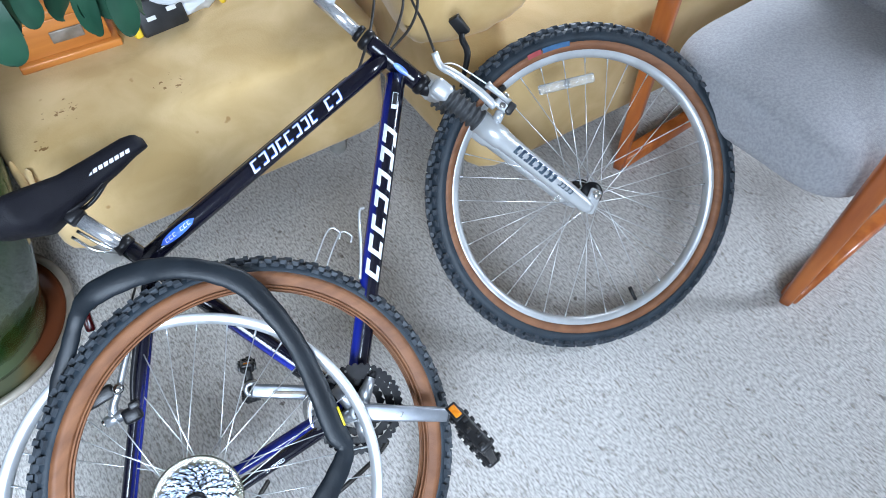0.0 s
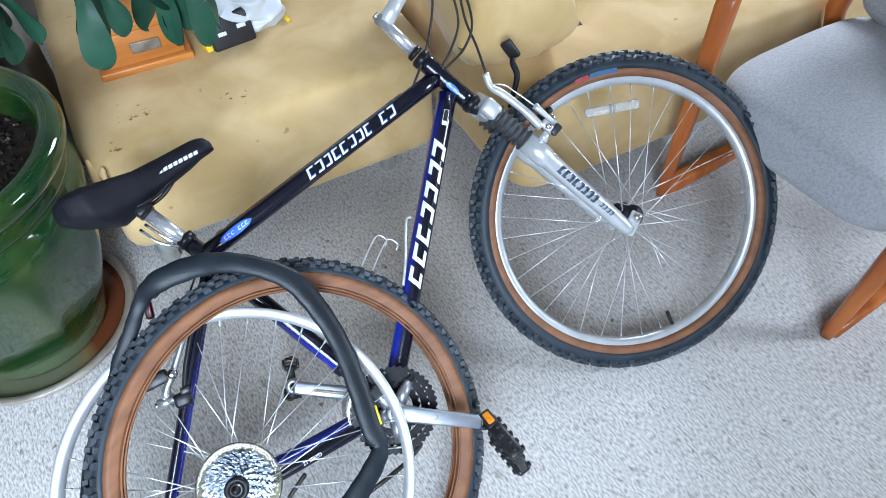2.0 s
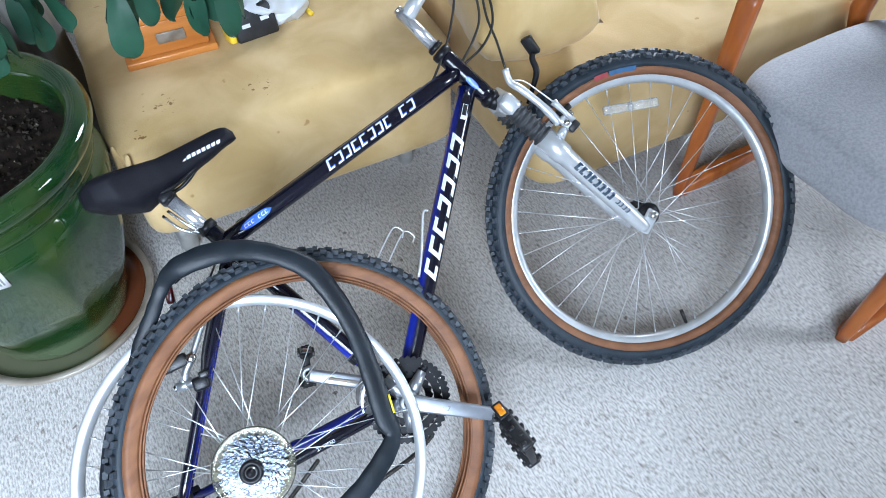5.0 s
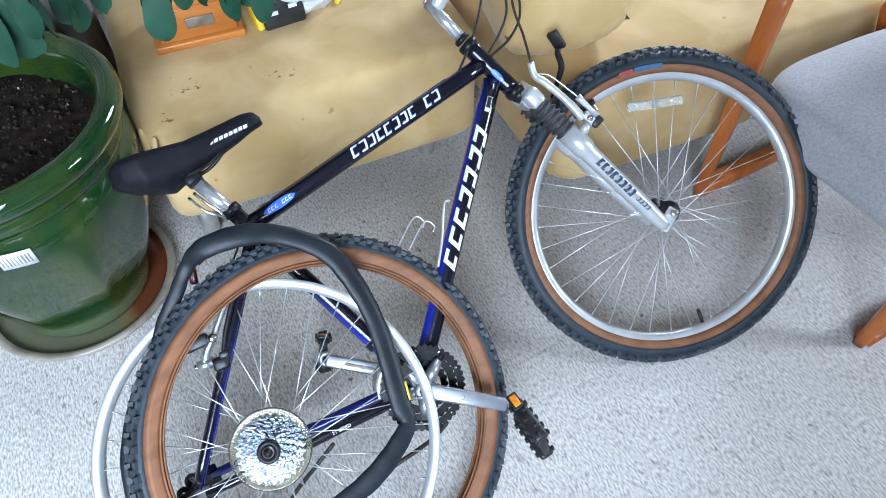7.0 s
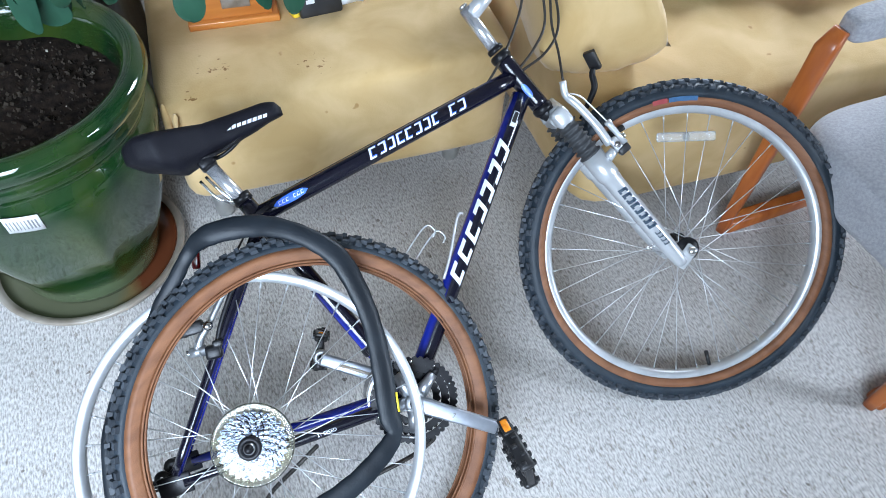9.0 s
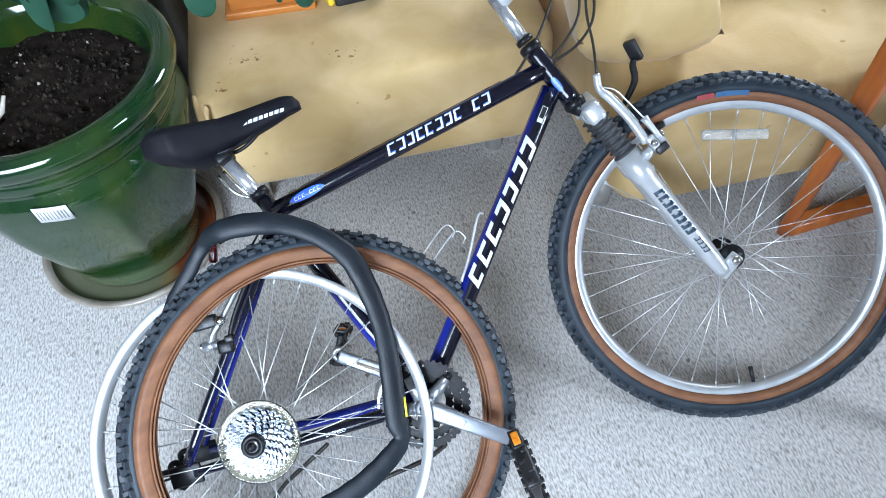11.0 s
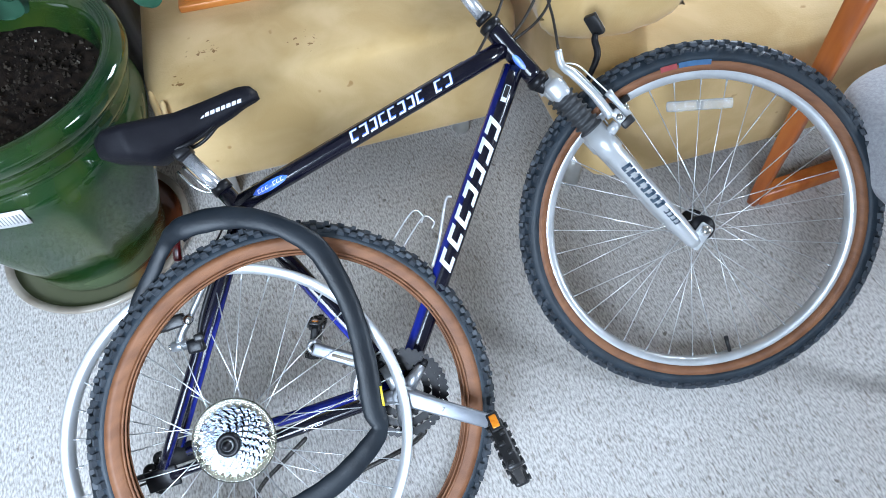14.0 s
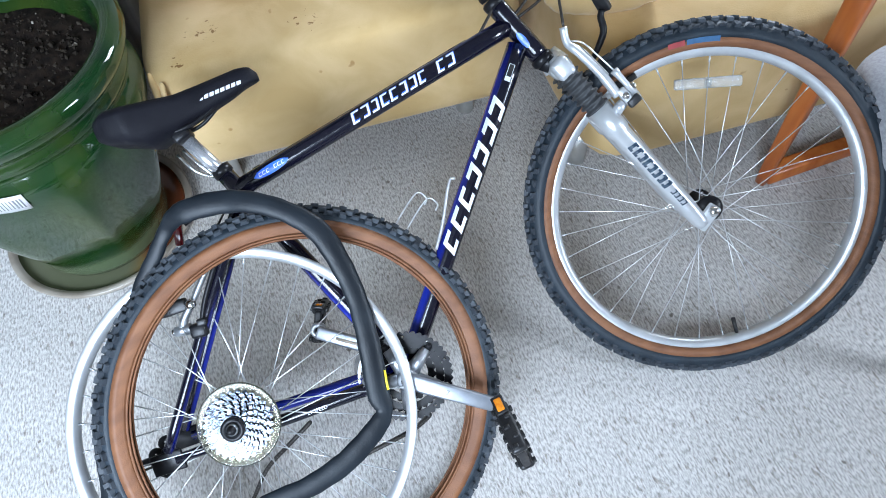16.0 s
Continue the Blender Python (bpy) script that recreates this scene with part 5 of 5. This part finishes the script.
for k, o in enumerate((V(0.004, 0.030, 0.010), V(-0.012, 0.012, 0.012))):
    spun("jockey_wheel", [(0.004, -0.004), (0.012, -0.004), (0.013, 0.0), (0.012, 0.004), (0.004, 0.004)], frame_at(rd + o, BN), BLACKP, bike, 14)
hose("derailleur_cage", [rd + V(0.0, 0.01, 0.0), rd + V(-0.055, 0.012, -0.006)], [0.009, 0.005], BLACKM, bike, 8)
hose("rear_cable", spline([rd + V(-0.01, 0.0, 0), rd + V(-0.055, -0.004, 0.004), rd + V(-0.085, 0.012, 0.006)], 5), 0.0022, CABLE, bike, 8)
REF = V(-0.175, 0.750, 0.366)
box_part("rear_reflector", (0.014, 0.050, 0.014), frame_at(REF, BN, V(1, -0.2, 0)), REDREF, bike, 0.004, "dark red rear reflector")
hose("reflector_bracket", [REF + V(0.012, 0.01, 0.0), REF + V(0.07, 0.028, 0.02)], 0.0035, BLACKM, bike, 8)

# wire hooks of a bottle cage on the seat tube, and a pump peg along the down tube
for o in (V(0, 0, 0), V(0.016, -0.012, -0.008)):
    hose("cage_wire", spline([V(0.165, 0.66, 0.312) + o, V(0.192, 0.683, 0.333) + o, V(0.231, 0.708, 0.356) + o, V(0.246, 0.697, 0.350) + o, V(0.240, 0.688, 0.343) + o], 5), 0.0018, STEEL, bike, 8, "bent wire of a bottle cage")
hose("side_strip", spline([V(0.238, 0.615, 0.309), V(0.262, 0.650, 0.338), V(0.288, 0.696, 0.378), V(0.300, 0.699, 0.381)], 5), 0.0028, STEEL, bike, 8, "bright wire rod beside the tube")

# chain hanging from the chainring to the floor
cp = spline([RING + V(0.020, -0.062, -0.046), V(0.124, 0.394, 0.098), V(0.082, 0.385, 0.095), V(0.037, 0.379, 0.088), V(-0.043, 0.370, 0.068), V(-0.114, 0.366, 0.044), V(-0.165, 0.362, 0.022), V(-0.200, 0.368, 0.016),
             V(-0.185, 0.385, 0.035), V(-0.145, 0.405, 0.090), V(-0.095, 0.420, 0.130), V(-0.05, 0.440, 0.150)], 10)
chain = part("chain", mesh_of("chain", *sweep(cp, 0.0022, 6)), CHAINM, bike, "dark oily chain")
for i in range(len(cp) - 1):
    mid, d = (cp[i] + cp[i + 1]) / 2, cp[i + 1] - cp[i]
    box_part("link", (0.0105, 0.0070, 0.0092), frame_at(mid, BN, d), CHAINM, chain, 0.002, segs=1)

# cables from the handlebar
CABLES = [
    [(0.475, 0.885, 0.528), (0.520, 0.895, 0.550), (0.552, 0.920, 0.578), (0.560, 0.965, 0.618), (0.545, 1.03, 0.68)],
    [(0.470, 0.890, 0.530), (0.505, 0.912, 0.552), (0.532, 0.938, 0.585), (0.535, 0.985, 0.635), (0.52, 1.05, 0.70)],
    [(0.541, 0.846, 0.520), (0.545, 0.890, 0.552), (0.543, 0.930, 0.585), (0.550, 0.985, 0.640), (0.54, 1.05, 0.70)],
    [(0.385, 0.870, 0.498), (0.430, 0.900, 0.540), (0.468, 0.935, 0.578), (0.500, 0.985, 0.628), (0.50, 1.05, 0.70)],
]
for c in CABLES:
    hose("cable", spline(c, 8), 0.0026, CABLE, bike, 8, "thin dark control cable")
tc_ = V(HEAD - SEAT).normalized()
hose("top_cable", [SEAT + tc_ * 0.06 + V(-0.004, 0.0215, 0.0), HEAD - tc_ * 0.08 + V(-0.004, 0.0215, 0.0)], 0.0018, CABLE, bike, 8)
for t in (0.08, 0.80):
    box_part("cable_stop", (0.016, 0.007, 0.007), frame_at(SEAT + (HEAD - SEAT) * t + V(-0.004, 0.019, 0.0), BN, tc_), BLACKM, bike, 0.002)


# ---- loose rear wheel, tyre and inner tube ----
RN = V(-0.067, -0.504, 0.861).normalized()
RC = V(-0.145, 0.446, 0.224) - 0.0125 * RN
RM = wheel_matrix(RC, RN)
rear = thing("rear_wheel", RC, "bare rear wheel with a shiny cassette, laid against the bicycle", "wheel")
add_rim(RM, rear)
add_hub(RM, rear, True, 0.030, 0.026)
add_spokes(RM, rear, turn=radians(25.7), flange=0.024, halfw=0.028)
spun("spoke_guard", [(0.024, 0.0335), (0.064, 0.0340), (0.0675, 0.0350), (0.0675, 0.0360), (0.064, 0.0352), (0.024, 0.0346)], RM, AMBERC, rear, 72, "yellowed clear plastic spoke guard", True)
cas = part("cassette", mesh_of("cassette", *lathe([(0.0165, 0.034), (0.019, 0.034), (0.019, 0.068), (0.0165, 0.070)], RM, 32, True)), COG, rear, "shiny seven-speed cassette")
for k in range(7):
    r = 0.0530 - 0.0051 * k
    gear("sprocket", r, (28, 24, 22, 20, 18, 15, 13)[k], RM @ pose(0, 0, 0, 0, 0, 37 * k), 0.0385 + 0.0046 * k, COG, cas, r - 0.0095, 0.0042, 0.0018)
for k in range(6):
    r = 0.0505 - 0.0051 * k
    spun("spacer", [(r - 0.012, 0.0397 + 0.0046 * k), (r - 0.0030, 0.0397 + 0.0046 * k), (r - 0.0030, 0.0418 + 0.0046 * k), (r - 0.012, 0.0418 + 0.0046 * k)], RM, BLACKM, cas, 32, "", True)
spun("lock_ring", [(0.0105, 0.068), (0.0190, 0.068), (0.0190, 0.072), (0.0165, 0.074), (0.0105, 0.074)], RM, BLACKM, cas, 32, "dark lock ring", True)
spun("axle", [(0.0, 0.040), (0.0075, 0.040), (0.0075, 0.078), (0.005, 0.079), (0.005, 0.088), (0.0, 0.088)], RM, BLACKM, rear, 16)
spun("axle_cone", [(0.005, 0.070), (0.0095, 0.070), (0.0095, 0.076), (0.0055, 0.078)], RM, ALLOY, rear, 12)

TN = V(0.135, -0.564, 0.800).normalized()
TC = V(-0.034, 0.450, 0.211)
TM = wheel_matrix(TC, TN)
loose = thing("tyre", TC, "loose knobbly black bicycle tyre with tan sidewalls, off its rim", "tyre")
add_tyre(TM, loose, 0.2775, 0.0150, True, half=0.0175, split=3)

def inner_tube(path):
    n = len(path)
    rad = []
    for i in range(n):
        # pinched at the kink, fuller over the top
        kink = abs((i - 54 + n / 2) % n - n / 2)
        hidden = clamp01(min((i - 100) / 12, (n + 4 - i) / 10))
        left = math.exp(-(((i + 12 + n / 2) % n - n / 2) / 11.0) ** 2)
        rad.append((1 - 0.22 * hidden - 0.10 * left) * 0.0180 + 0.0010 * math.sin(i * 0.31) + 0.0005 * math.sin(i * 1.7) - 0.003 * math.exp(-(kink / 2.5) ** 2))
    ob = thing("inner_tube", path[0], "slack black rubber inner tube draped over the loose tyre", "inner tube")
    part("hose", mesh_of("hose", *sweep(path, rad, 20, closed=True, up=TN, flat=0.42)), TUBE, ob)
    mark = []
    for i in range(45, 49):
        d = (path[i + 1] - path[i - 1]).normalized()
        mark.append(path[i] + d.cross(TN).normalized() * -0.0165 + TN * 0.0062)
    hose("mark", mark, 0.0022, YMARK, ob, 6, "yellow printed mark", up=TN, flat=0.4)
    return ob


def on_tyre(angle, radius, height):
    return TM @ V(radius * math.cos(radians(angle)), radius * math.sin(radians(angle)), height)


TUBE_PATH = [(108, 0.371, 0.030), (99.2, 0.360, 0.045), (90.6, 0.343, 0.045), (81.5, 0.316, 0.047), (72.7, 0.284, 0.050), (63.3, 0.234, 0.050), (51.3, 0.184, 0.050), (30.5, 0.132, 0.050),
             (-3.8, 0.108, 0.050), (-20.4, 0.117, 0.050), (-39, 0.107, 0.050), (-74.6, 0.104, 0.048), (-107.5, 0.125, 0.046), (-130, 0.163, 0.045), (-143, 0.25, 0.048), (-152, 0.33, 0.046),
             (-160, 0.372, 0.005), (-172, 0.338, -0.036), (168, 0.328, -0.046), (150, 0.322, -0.046), (138, 0.316, -0.040), (128.3, 0.330, -0.024), (120.5, 0.344, -0.008), (113.4, 0.364, 0.004)]
inner_tube(spline([on_tyre(*p) for p in TUBE_PATH], 6, True))
